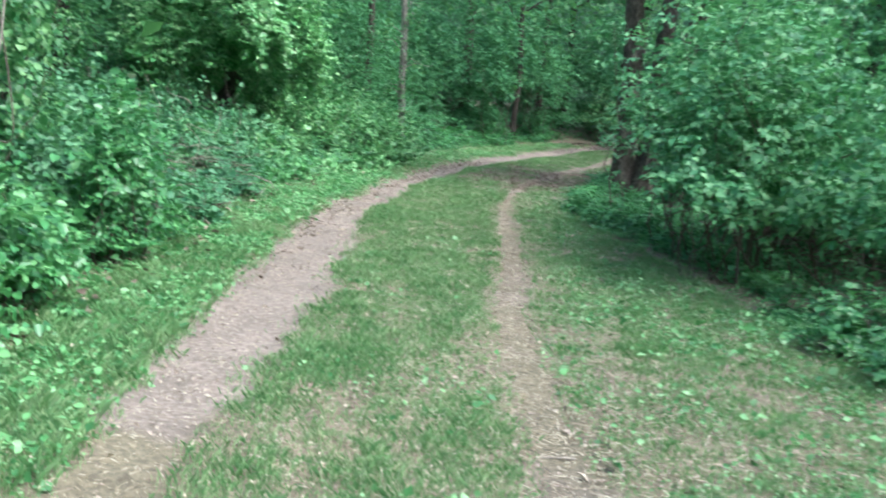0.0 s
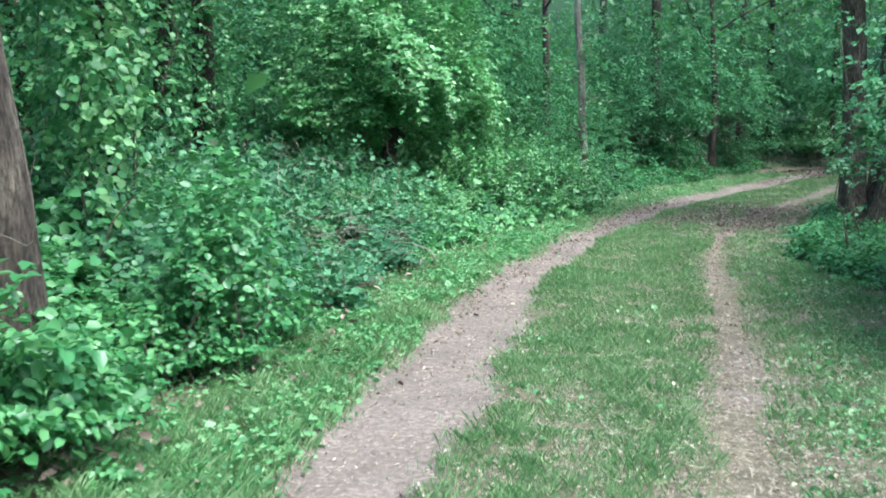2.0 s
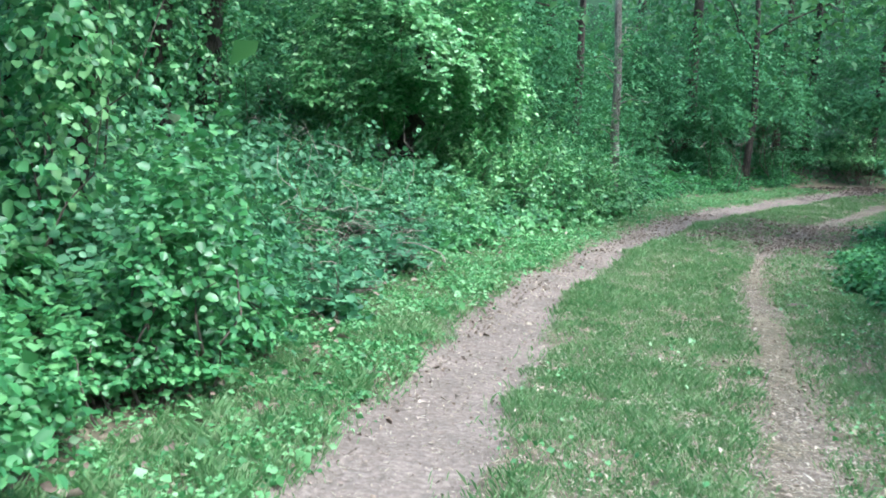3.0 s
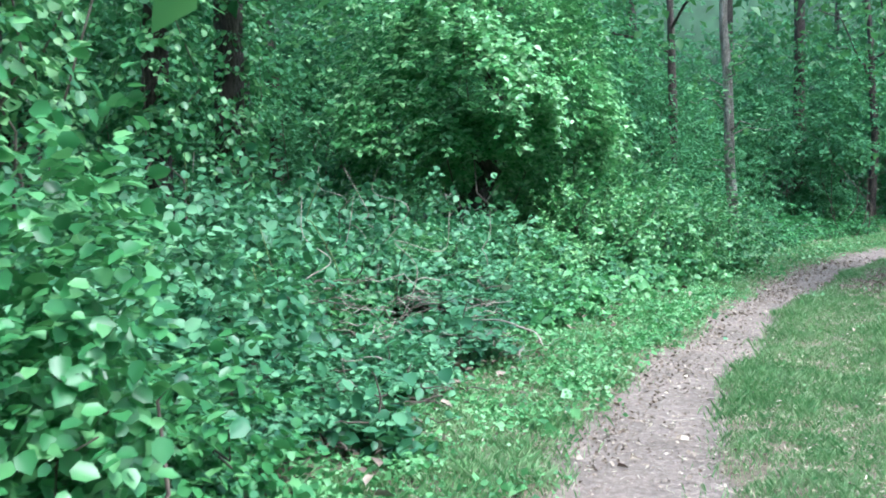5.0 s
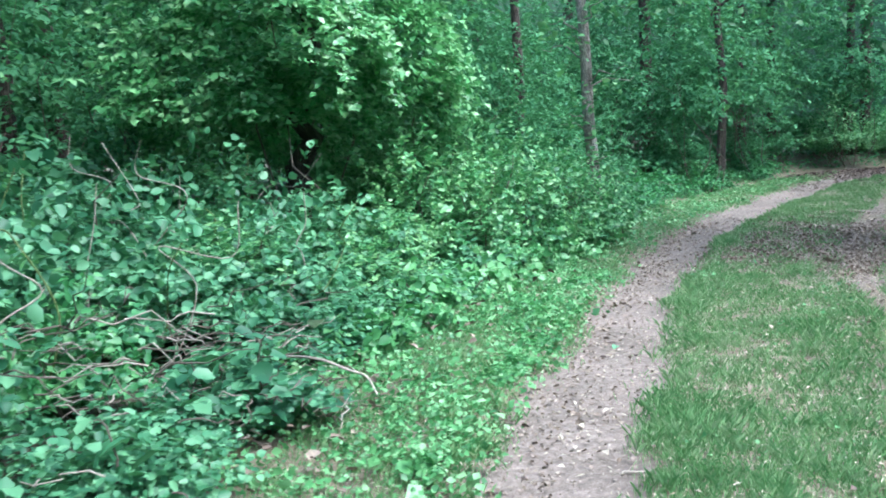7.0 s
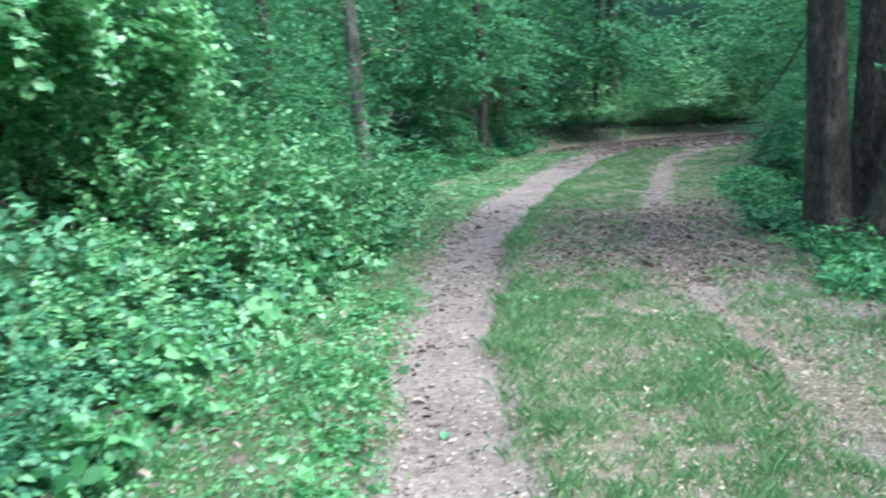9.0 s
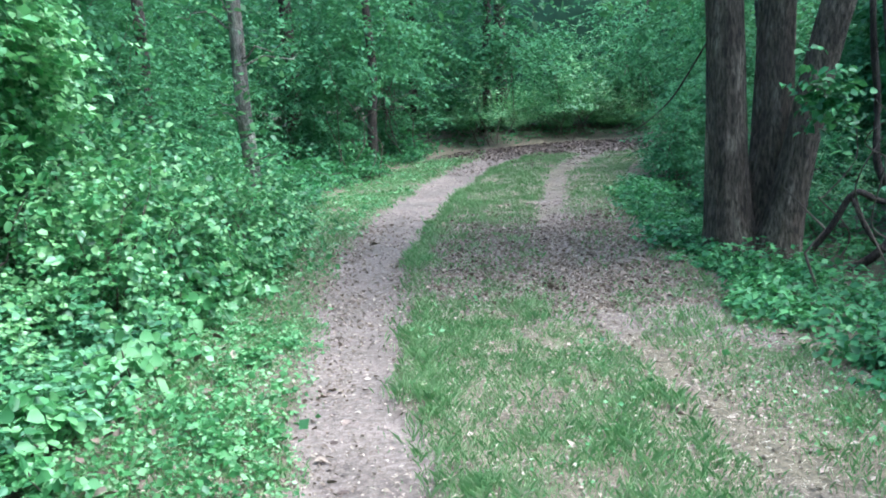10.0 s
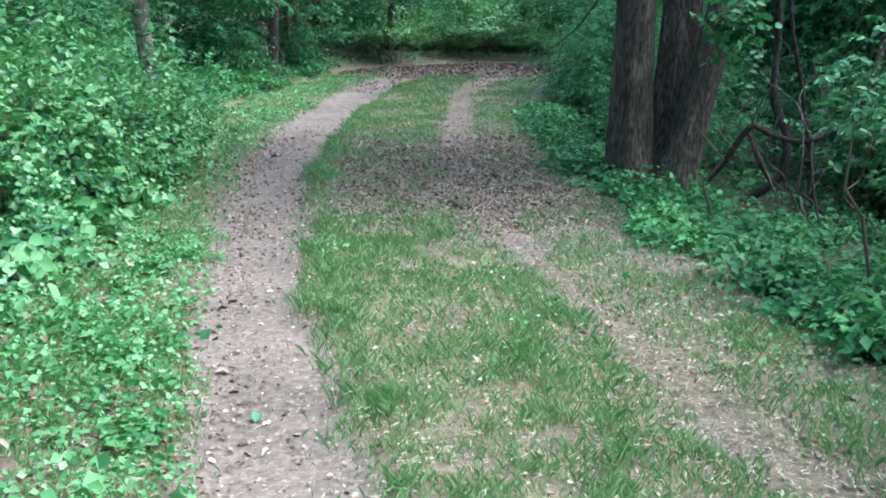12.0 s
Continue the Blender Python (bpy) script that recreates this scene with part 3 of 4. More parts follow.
# right verge
row("honeysuckle", np.arange(13.6, 21, 1.1), 3.6, 1.0, (1.1, 1.6), "r", (1.0, 1.4))
for x, y, s in [(4.25, 7.2, 1.0), (3.28, 9.1, 1.0), (4.5, 9.9, 1.05), (4.15, 11.0, 0.95), (4.6, 5.4, 0.8), (5.9, 8.2, 1.2), (5.9, 11.4, 1.1)]:
    plant("locust", x, y, s)
plant("bramble", 3.3, 6.4, 0.75)
plant("bramble", 3.45, 5.6, 0.8)
for x, y, s in [(6.7, 23.4, 0.55), (7.1, 24.3, 0.55), (7.7, 25.2, 0.6), (8.4, 26.2, 0.6), (9.2, 27.2, 0.7), (10.2, 28.3, 0.7)]:
    plant("understory", x, y, s)
plant("overhang", 3.55, 11.6, 1.0)
plant("overhang", 3.5, 9.9, 0.95)
plant("overhang", 2.95, 8.9, 0.62)
plant("overhang", 3.1, 10.5, 0.72)
# two more added, out of view from the bend, to shade the right verge
plant("overhang", 4.8, 13.0, 1.15)
plant("locust", 5.4, 13.8, 1.15)
plant("young_tree", 8.6, 25.2, 0.7)
plant("young_tree", 2.6, 27.6, 0.8)
plant("young_tree", 4.4, 30.6, 0.9)
plant("young_tree", 7.2, 33.2, 1.0)
plant("young_tree", 10.4, 31.4, 0.8)
plant("young_tree", 12.6, 34.2, 1.0)
plant("young_tree", 11.8, 28.6, 0.9)
row("seedling", np.arange(4.0, 12.0, 0.6), 0.3, 0.5, (0.5, 0.9), "r")
row("seedling", np.arange(12.0, 24.0, 0.36), 0.12, 0.3, (0.8, 1.1), "r")
row("seedling", np.arange(12.0, 24.0, 0.42), 0.6, 0.5, (0.6, 0.95), "r")
row("seedling", np.arange(12.0, 22.0, 0.6), 1.3, 1.6, (0.6, 0.95), "r")
row("seedling", np.arange(11.4, 17.5, 0.22), 0.9, 2.2, (0.6, 0.9), "r")
plant("spray", 3.15, 14.05, 1.15)
plant("tuft", 3.85, 16.35, 1.0, 1.16)
row("understory", np.arange(19.0, 30.0, 1.2), 1.3, 0.8, (0.5, 0.75), "r")
row("understory", np.arange(12.5, 30.0, 1.5), 4.6, 1.2, (0.6, 0.9), "r")
row("young_tree", np.arange(19.0, 31.0, 1.9), 5.2, 1.5, (0.8, 1.1), "r")
for x, y, s in [(7.2, 20.4, 0.7), (8.4, 18.9, 0.75), (6.4, 21.2, 0.6), (9.2, 21.0, 0.8), (7.4, 17.6, 0.6)]:
    plant("thicket", x, y, s)
row("thicket", np.arange(11.0, 20.0, 1.5), 6.0, 1.2, (0.8, 1.1), "r")
row("understory", np.arange(8.0, 30.0, 3.0), 8.2, 2.0, (1.0, 1.5), "r")
for q in range(7):
    plant("understory", 15.5 + 1.9 * q, 42 - 1.5 * q + rng.uniform(-1, 1), rng.uniform(1.3, 1.8))
for q in range(4, 7):
    plant("understory", 9.5 + 1.3 * q, 34.6 + 0.35 * q + rng.uniform(-0.5, 0.5), rng.uniform(0.6, 0.9))
# beyond the bend and behind the start
for q in range(12):
    plant("honeysuckle", 6.5 + 0.75 * q + rng.uniform(-0.3, 0.3), 34.4 + 0.2 * q + rng.uniform(-0.3, 0.3), rng.uniform(0.6, 0.9))
for q in range(16):
    plant("seedling", -2.0 + 0.75 * q + rng.uniform(-0.3, 0.3), 35.2 + 0.12 * q + rng.uniform(-0.4, 0.4), rng.uniform(2.0, 3.0), 1.5)
for q in range(11):
    plant("honeysuckle", 7.6 + 0.7 * q, 35.0 + 0.18 * q + rng.uniform(0, 0.8), rng.uniform(0.8, 1.2), 1.2)
for q in range(8):
    plant("understory", 8.0 + 1.2 * q, 37.2 + rng.uniform(-0.5, 0.5), rng.uniform(0.7, 1.0))
for x, y, s in [(8.4, 32.8, 0.9), (9.2, 34.0, 1.0), (10.4, 35.0, 1.1)]:
    plant("thicket", x, y, s)
for q in range(12):
    if 7.5 < -1 + 1.6 * q < 15:
        continue  # a lighter gap where the track goes on
    plant("young_tree", -1 + 1.6 * q, 34.2 + 0.22 * q + rng.uniform(0, 1.5), rng.uniform(0.9, 1.2))
for q in range(14):
    plant("understory", -3 + 1.9 * q, 36 + 0.26 * q + rng.uniform(-1.5, 1.5), rng.uniform(1.0, 1.5))
for q in range(8):
    plant("understory", 13.5 + rng.uniform(0, 4), 18 + 1.6 * q, rng.uniform(1.2, 1.7))
for q in range(9):
    plant("young_tree", 10.2 + 0.75 * q + rng.uniform(0, 1), 21.5 + 1.05 * q, rng.uniform(0.9, 1.15))
for _ in range(9):
    a = rng.uniform(0, 6.28)
    plant("understory", -1 + 13 * math.cos(a), -4 - abs(7 * math.sin(a)), rng.uniform(1.1, 1.7))

row("bramble", np.arange(-6.0, 2.6, 1.8), 0.45, 0.5, (0.8, 1.1))
row("thicket", np.arange(-7.0, 2.8, 1.8), 2.2, 0.8, (0.8, 1.1))
row("locust", np.arange(-6.5, 4.0, 2.1), 1.3, 0.6, (0.8, 1.0), "r")
row("seedling", np.arange(-6.0, 4.0, 0.7), 0.1, 0.5, (0.9, 1.4), "r")
for q in range(6):
    plant("understory", -3.2 + 1.3 * q, -9.0 + rng.uniform(-1, 1), rng.uniform(0.8, 1.1))
# patterns that found no place
for forms in KINDS.values():
    for src in forms:
        if src.name not in USED:
            for ob in [*src.children_recursive, src]:
                bpy.data.objects.remove(ob)


# ---- trees ----
def ridged(rng, deep, count):
    ph = rng.uniform(0, 6.28, 4)
    return lambda a, s: 1 + deep * (np.sin(count * a + 2.2 * np.sin(1.3 * s + ph[0]) + ph[1]) * 0.6 + np.sin((count * 2 + 1) * a + 3 * np.sin(2.9 * s + ph[2])) * 0.4) + 0.05 * np.sin(2 * a + 1.1 * s + ph[3])


def tree(rng, name, label, girth, height, mat, lean=(0, 0), sides=20, crown=900, crown_r=2.6, crown_z=0.55, leaf=0.2, limbs=7, leaf_mat=None, flare=0.5):
    top = tagged(new(name), label, "tree")
    k = 40
    s = np.linspace(0, 1, k)
    line = np.stack([lean[0] * s * height + 0.07 * np.sin(9 * s + girth * 40) + 0.02 * np.sin(23 * s), lean[1] * s * height + 0.05 * np.sin(8 * s + 1), s * height - 0.1], 1)
    rad = girth / 2 * (1 - 0.75 * s) + girth / 2 * flare * np.exp(-s * height / 0.3)
    v, f = tube_arrays(line, rad, sides, ridged(rng, 0.06, 9))
    part("trunk", mesh_of("trunk", v, f, mat, True), top)
    centres = []
    for q in range(limbs):
        z0 = rng.uniform(crown_z * 0.85, 0.95)
        a = line[int(z0 * (k - 1))]
        ang = q * 2.4 + rng.uniform(-0.4, 0.4)
        b = a + np.array([math.cos(ang), math.sin(ang), 0.45]) * crown_r * rng.uniform(0.5, 1.0)
        ln_ = bent(rng, a, b, 7, 0.08)
        v, f = tube_arrays(ln_, np.linspace(girth * 0.16, girth * 0.04, 7), 6)
        part("limb", mesh_of("limb", v, f, mat, True), top)
        centres += [b, (a + b) / 2 + rng.normal(0, 0.4, 3)]
    centres.append(line[-1])
    centres = np.array(centres)
    which = rng.integers(len(centres), size=crown)
    pos = centres[which] + rng.normal(0, 1, (crown, 3)) * crown_r * np.array([0.33, 0.33, 0.22])
    v, f = leaf_arrays(pos, rng.normal(0, 1, (crown, 3)) + np.array([0, 0, -0.3]), np.array([0, 0, 1.0]) + rng.normal(0, 0.4, (crown, 3)), leaf * rng.uniform(0.6, 1.2, crown), 0.34, 0.25, 0.2, False)
    part("crown", mesh_of("crown", v, f, leaf_mat or LEAF_CANOPY), top)
    return top


def stand(ob, x, y, turn=0.0, scale=1.0):
    ob.matrix_basis = Matrix.Translation((x, y, float(ground_z(x, y)))) @ Matrix.Rotation(turn, 4, "Z") @ Matrix.Scale(scale, 4)
    return ob


THIN = stand(tree(rng, "slender_tree", "slender pale-barked tree rising out of the bushes", 0.17, 8, BARK_THIN, (0.005, 0.01), 20, 1200, 2.2, 0.6), -0.3, 19.7)
BIG_L = stand(tree(rng, "rough_barked_tree", "thick grey-brown trunk with rough bark behind brambles", 0.36, 10, BARK, (-0.01, 0.02), 40, 2500, 3.0, 0.5), -3.0, 6.35)

for z0, a0, L in [(1.9, 0.4, 0.7), (2.3, 2.6, 0.6), (2.7, 5.0, 0.8), (1.5, 4.2, 0.45), (3.1, 1.2, 0.8), (2.0, 5.6, 0.6), (1.2, 4.9, 0.4), (1.4, 3.6, 0.35), (1.7, 4.5, 0.35), (2.4, 4.4, 0.5), (2.6, 3.4, 0.45), (2.9, 5.2, 0.4), (1.0, 5.8, 0.35)]:
    tip = np.array([math.cos(a0) * L, math.sin(a0) * L, z0 + 0.25 * L])
    v, f = tube_arrays(bent(rng, (0, 0, z0), tip, 6, 0.04), np.linspace(0.014, 0.004, 6), 6)
    part("twig", mesh_of("twig", v, f, BARK_THIN, True), THIN)
    q = 26
    pos = np.array([0, 0, z0]) + (tip - np.array([0, 0, z0])) * rng.uniform(0.4, 1.05, (q, 1)) + rng.normal(0, 0.09, (q, 3))
    v, f = leaf_arrays(pos, rng.normal(0, 1, (q, 3)) * np.array([1, 1, 0.4]), np.array([0, 0, 1.0]) + rng.normal(0, 0.3, (q, 3)), 0.085 * rng.uniform(0.6, 1.2, q), 0.4, 0.25, 0.15, True)
    part("foliage", mesh_of("foliage", v, f, LEAF_LIGHT), THIN)

# canopy trees round the track
CANOPY = [tree(rng, "woodland_tree", "tall woodland tree with dark furrowed trunk", g, h, BARK_DARK, (rng.normal(0, 0.02), rng.normal(0, 0.02)), 16, 1300, 3.4, 0.42, 0.24) for g, h in ((0.26, 11), (0.34, 13), (0.22, 10))]
SPOTS = [(-4.9, 12.4), (-5.1, 14.1), (-4.0, 9.4), (-7.6, 10.5), (-8.5, 15), (-7.2, 18.5), (7.4, 34.8), (8.4, 36.4), (3.2, 29.8), (5.6, 36), (-4.2, 22), (-1.2, 25.5), (-8, 21), (-10, 12), (-9, 6), (-7, 2), (1.5, 30.5), (4.5, 34), (3.5, 39), (-2.5, 31), (18, 33), (10.3, 26.5), (11.8, 19.6), (9.8, 18), (9.8, 13.6), (11, 23), (12.5, 29), (10.6, 10.0), (7.5, 5), (13, 15), (6, 0), (-5, -3), (5, -6), (-1, -9), (-9, -4), (20, 38), (17, 44), (0, 38), (-6, 27), (11, 3)]
for n, (x, y) in enumerate(SPOTS):
    src = CANOPY[n % 3]
    m = Matrix.Translation((x, y, float(ground_z(x, y)))) @ Matrix.Rotation(n * 1.9, 4, "Z")
    if n < 3:
        src.matrix_basis = m
    else:
        copy_thing(src, m @ Matrix.Scale(0.9 + 0.25 * ((n * 7) % 5) / 5, 4))
for o in CANOPY:
    tagged(o, group="trees of the wood")


# the three-stemmed tree on the right of the bend
def three_stemmed_tree():
    top = tagged(new("three_stemmed_tree"), "old tree with three thick grey-brown trunks from one base", "tree")
    specs = [((-0.25, 0.0), 0.40, (-0.05, 0.0), 0.0), ((-0.01, 0.2), 0.37, (0.05, 0.03), 0.0), ((0.09, -0.02), 0.33, (0.17, -0.02), 0.025)]
    for (bx, by), g, (lx, ly), bow in specs:
        k = 90
        s = np.linspace(0, 1, k)
        h = 8.0
        z = s ** 1.5 * h - 0.35
        line = np.stack([bx + lx * z + bow * np.minimum(z, 3) ** 2 + 0.025 * np.sin(1.4 * z + bx * 9), by + ly * z + 0.02 * np.sin(1.1 * z), z], 1)
        rad = g / 2 * (1 - 0.35 * z / h) + 0.11 * np.exp(-np.maximum(z, 0) / 0.35)
        v, f = tube_arrays(line, rad, 56, ridged(rng, 0.04, 13))
        part("trunk", mesh_of("trunk", v, f, BARK, True), top)
    for q in range(9):
        a = np.array([rng.normal(0.3, 0.4), 0.1, rng.uniform(3.8, 7)])
        ang = q * 2.4
        b = a + np.array([math.cos(ang), math.sin(ang), 0.3]) * rng.uniform(1.2, 2.6)
        v, f = tube_arrays(bent(rng, a, b, 7, 0.08), np.linspace(0.06, 0.015, 7), 6)
        part("limb", mesh_of("limb", v, f, BARK, True), top)
    n = 3000
    pos = rng.normal(0, 1, (n, 3)) * np.array([1.5, 1.5, 0.9]) + np.array([0.3, 0.1, 6.0])
    v, f = leaf_arrays(pos, rng.normal(0, 1, (n, 3)), np.array([0, 0, 1.0]) + rng.normal(0, 0.4, (n, 3)), 0.2, 0.34, 0.25, 0.2, False)
    part("crown", mesh_of("crown", v, f, LEAF_CANOPY), top)
    return top


BEND_TREE = stand(three_stemmed_tree(), 4.32, 17.87, radians(-36))

# dome-shaped tree draped in honeysuckle behind the ivy, sunlight put into its leaf colour
dome = shrub(rng, "draped_tree", "dome-shaped small tree draped in honeysuckle lightened as if sunlit, dark and hollow beneath", 1.9, 4.6, 5200, 8, 0.08, LEAF_SUNLIT, 0.4, False, 0.25, 5, low=0.8, lift=1.05, inner=0.75, hollow=(0.1, -0.99, 1.4))
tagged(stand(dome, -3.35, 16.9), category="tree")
for x, y, s in [(-1.95, 17.9, 0.85), (-4.9, 17.2, 0.8)]:
    plant("vine_drape", x, y, s)
line = bent(rng, (0, 0, -0.1), (0.25, 0.15, 2.5), 12, 0, 0.04)
v, f = tube_arrays(line, np.linspace(0.14, 0.08, 12), 24, ridged(rng, 0.07, 8))
part("trunk", mesh_of("trunk", v, f, BARK_DARK, True), dome)


# ---- grass, clover and litter ----
def scatter(n, x0, x1, y0, y1, dens):
    """n tries, kept where dens(x, y) allows."""
    x, y = rng.uniform(x0, x1, n), rng.uniform(y0, y1, n)
    ok = rng.random(n) < dens(x, y)
    return x[ok], y[ok]


def grass_density(x, y):
    left, right = in_ruts(x, y)
    on = band(x, along(RUT_LR, y), along(RUT_RL, y), 0.15) * 0.95 + band(x, along(RUT_RR, y), along(EDGE_R, y), 0.2) * 0.6 + band(x, along(EDGE_L, y) - 0.1, along(RUT_LL, y), 0.1) * np.clip(1.9 - 0.14 * y, 0.4, 0.9)
    tuft = np.clip(0.66 + 0.22 * lumps(x, y, 0.3, 21) + 0.5 * lumps(x, y, 0.08, 9), 0.15, 1) * np.clip(0.36 + 0.08 * y, 0.36, 1)
    end = band(y, 30.4, 32.6, 0.6) * band(x, along(RUT_LL, y), along(EDGE_R, y), 0.3)
    worn = 1 - 0.38 * np.clip((y - 10.5) / 3, 0, 1) * band(x, along(RUT_LR, y) + 0.35, along(EDGE_R, y), 0.15)
    return np.clip(on, 0, 1) * tuft * worn * (1 - 0.97 * left) * (1 - 0.45 * right) * (1 - 0.72 * worn_patch(x, y)) * (1 - end)


def blades(x, y, height, width, lean=0.45):
    n = len(x)
    ang = rng.uniform(0, 6.28, n)
    h = height * rng.uniform(0.5, 1.3, n)
    out = np.stack([np.cos(ang), np.sin(ang), np.zeros(n)], 1)
    side = np.stack([-np.sin(ang), np.cos(ang), np.zeros(n)], 1) * (width * rng.uniform(0.7, 1.3, n) / 2)[:, None]
    base = np.stack([x, y, ground_z(x, y) - 0.004], 1)
    le = (lean * rng.uniform(0.2, 1.6, n) * h)[:, None]
    mid = base + out * le * 0.35 + np.array([0, 0, 1.0]) * (h * 0.6)[:, None]
    tip = base + out * le + np.array([0, 0, 1.0]) * (h * 0.92)[:, None]
    v = np.stack([base - side, base + side, mid + side * 0.6, tip], 1).reshape(-1, 3)
    i = np.arange(n)[:, None] * 4
    f = np.concatenate([i + [0, 1, 2], i + [0, 2, 3]])
    return v, f


def along_track(n, y0, y1, u0, u1, dens, thin=17.0):
    """Points between the two edges of the undergrowth (u from 0 to 1), thinner beyond y = thin."""
    y = rng.uniform(y0, y1, n)
    lo, hi = along(EDGE_L, y), along(EDGE_R, y)
    x = lo + (hi - lo) * rng.uniform(u0, u1, n)
    ok = rng.random(n) < dens(x, y) * np.where(y > thin, 0.45, 1.0)
    return x[ok], y[ok]


gx, gy = along_track(1350000, 2.4, 31, 0.0, 1.0, grass_density)
bx, by = along_track(110000, -8, 2.4, 0.0, 1.0, grass_density)
gx, gy = np.r_[gx, bx], np.r_[gy, by]
v, f = blades(gx, gy, 0.052 * (1 + 0.3 * lumps(gx, gy, 0.25, 6) + 0.45 * lumps(gx, gy, 0.085, 9)) * np.where(gx < along(RUT_LL, gy), np.clip(2.35 - 0.12 * gy, 1.0, 1.55), 1.0) * (1 + 0.25 * band(gx, along(RUT_LR, gy), along(RUT_LR, gy) + 0.2, 0.15) * np.clip((gy - 9) / 3, 0, 1)), 0.0034, 0.5)
tagged(new("grass", mesh_of("grass", v, f, GRASS)), "short worn green grass between and beside the ruts", "grass", kind="stuff")


def clover_density(x, y):
    left, right = in_ruts(x, y)
    on = band(x, along(EDGE_L, y) - 0.8, along(RUT_LL, y) - 0.02, 0.1) * np.clip(0.7 + 0.5 * lumps(x, y, 0.35, 3) + 0.4 * lumps(x, y, 0.1, 5), 0.12, 1)
    on = on + band(x, along(RUT_RR, y) + 0.1, along(EDGE_R, y) + 0.3, 0.3) * np.clip(0.42 + 0.6 * lumps(x, y, 0.35, 11), 0.0, 1) * np.clip(1.3 - 0.08 * y, 0.3, 0.85)
    on = on + band(x, along(RUT_LR, y), along(RUT_RL, y), 0.1) * np.clip(-0.1 + 0.6 * lumps(x, y, 0.3, 13), 0.0, 1) * 0.3
    return np.clip(on, 0, 1) * (1 - 0.98 * left) * (1 - 0.9 * right) * (1 - worn_patch(x, y))


cx_, cy_ = along_track(420000, 2.4, 30, -0.16, 1.1, clover_density)
bx, by = along_track(80000, -8, 2.4, -0.16, 1.1, clover_density)
cx_, cy_ = np.r_[cx_, bx], np.r_[cy_, by]
n = len(cx_)
pos = np.stack([cx_, cy_, ground_z(cx_, cy_) + rng.uniform(0.01, 1, n) * (0.10 + 0.07 * lumps(cx_, cy_, 0.3, 4))], 1)
v, f = leaf_arrays(pos, rng.normal(0, 1, (n, 3)) * np.array([1, 1, 0.4]), np.array([0, 0, 1.0]) + rng.normal(0, 0.7, (n, 3)), 0.025 * np.exp(rng.normal(0, 0.45, n)) * np.where(cx_ > along(RUT_LR, cy_), np.clip(1.15 - 0.045 * cy_, 0.6, 0.9), 1.0), 0.4, 0.2, 0.1, False)
tagged(new("ground_cover", mesh_of("ground_cover", v, f, CLOVER)), "bright green low leafy ground cover along the verge", "ground cover", kind="stuff")

# low growth on the floor of the wood
n = 120000
wx, wy = rng.uniform(-10, 20, n), rng.uniform(-11, 42, n)
ok = (wx < along(EDGE_L, wy) - 0.2) | (wx > along(EDGE_R, wy) + 0.2) | (wy > 34.2)
wx, wy = wx[ok], wy[ok]
n = len(wx)
pos = np.stack([wx, wy, ground_z(wx, wy) + rng.uniform(0.03, 0.22, n)], 1)
v, f = leaf_arrays(pos, rng.normal(0, 1, (n, 3)) * np.array([1, 1, 0.3]), np.array([0, 0, 1.0]) + rng.normal(0, 0.3, (n, 3)), 0.085 * rng.uniform(0.5, 1.4, n), 0.36, 0.2, 0.15, False)
tagged(new("woodland_floor_plants", mesh_of("woodland_floor_plants", v, f, LEAF_WOOD)), "dark green low plants carpeting the shaded woodland floor", "ground cover", kind="stuff")


def litter_density(x, y):
    left, right = in_ruts(x, y)
    return np.clip(0.16 + 0.5 * right + 0.22 * left * band(y, 11.5, 40, 3) + 0.02 * left + worn_patch(x, y) + 0.3 * band(x, along(RUT_RR, y), along(EDGE_R, y) + 0.5, 0.2), 0, 1)


lx, ly = along_track(140000, -4, 29, 0.0, 1.1, litter_density, 40)
n = len(lx)
pos = np.stack([lx, ly, ground_z(lx, ly) + rng.uniform(0.003, 0.014, n)], 1)
v, f = leaf_arrays(pos, rng.normal(0, 1, (n, 3)) * np.array([1, 1, 0.2]), np.array([0, 0, 1.0]) + rng.normal(0, 0.22, (n, 3)), 0.015 * np.exp(rng.normal(0, 0.5, n)), 0.36, 0.3, 0.2, False)
tagged(new("leaf_litter", mesh_of("leaf_litter", v, f, LITTER)), "curled brown and tan dead leaves scattered on the earth", "dead leaves", kind="stuff")


# larger tan leaves caught in the grass and along the ruts
def tan_density(x, y):
    left, right = in_ruts(x, y)
    return np.clip((0.3 + 0.4 * lumps(x, y, 0.5, 12) + 0.3 * right) * np.clip((y - 4) / 6, 0.4, 1.5) + 0.12 * left * np.clip((y - 9) / 3, 0, 1), 0.03, 1) * band(x, along(RUT_LL, y) - 0.1, along(EDGE_R, y), 0.2)


wx, wy = along_track(46000, 2.4, 21, 0.1, 1.0, tan_density, 40)
n = len(wx)
pos = np.stack([wx, wy, ground_z(wx, wy) + rng.uniform(0.006, 0.04, n)], 1)
v, f = leaf_arrays(pos, rng.normal(0, 1, (n, 3)) * np.array([1, 1, 0.25]), np.array([0, 0, 1.0]) + rng.normal(0, 0.35, (n, 3)), 0.0155 * np.exp(rng.normal(0, 0.5, n)), 0.32, 0.35, 0.25, False)
tagged(new("tan_leaves", mesh_of("tan_leaves", v, f, TAN_LEAF)), "pale tan dry leaves caught in the worn grass", "dead leaves", kind="stuff")


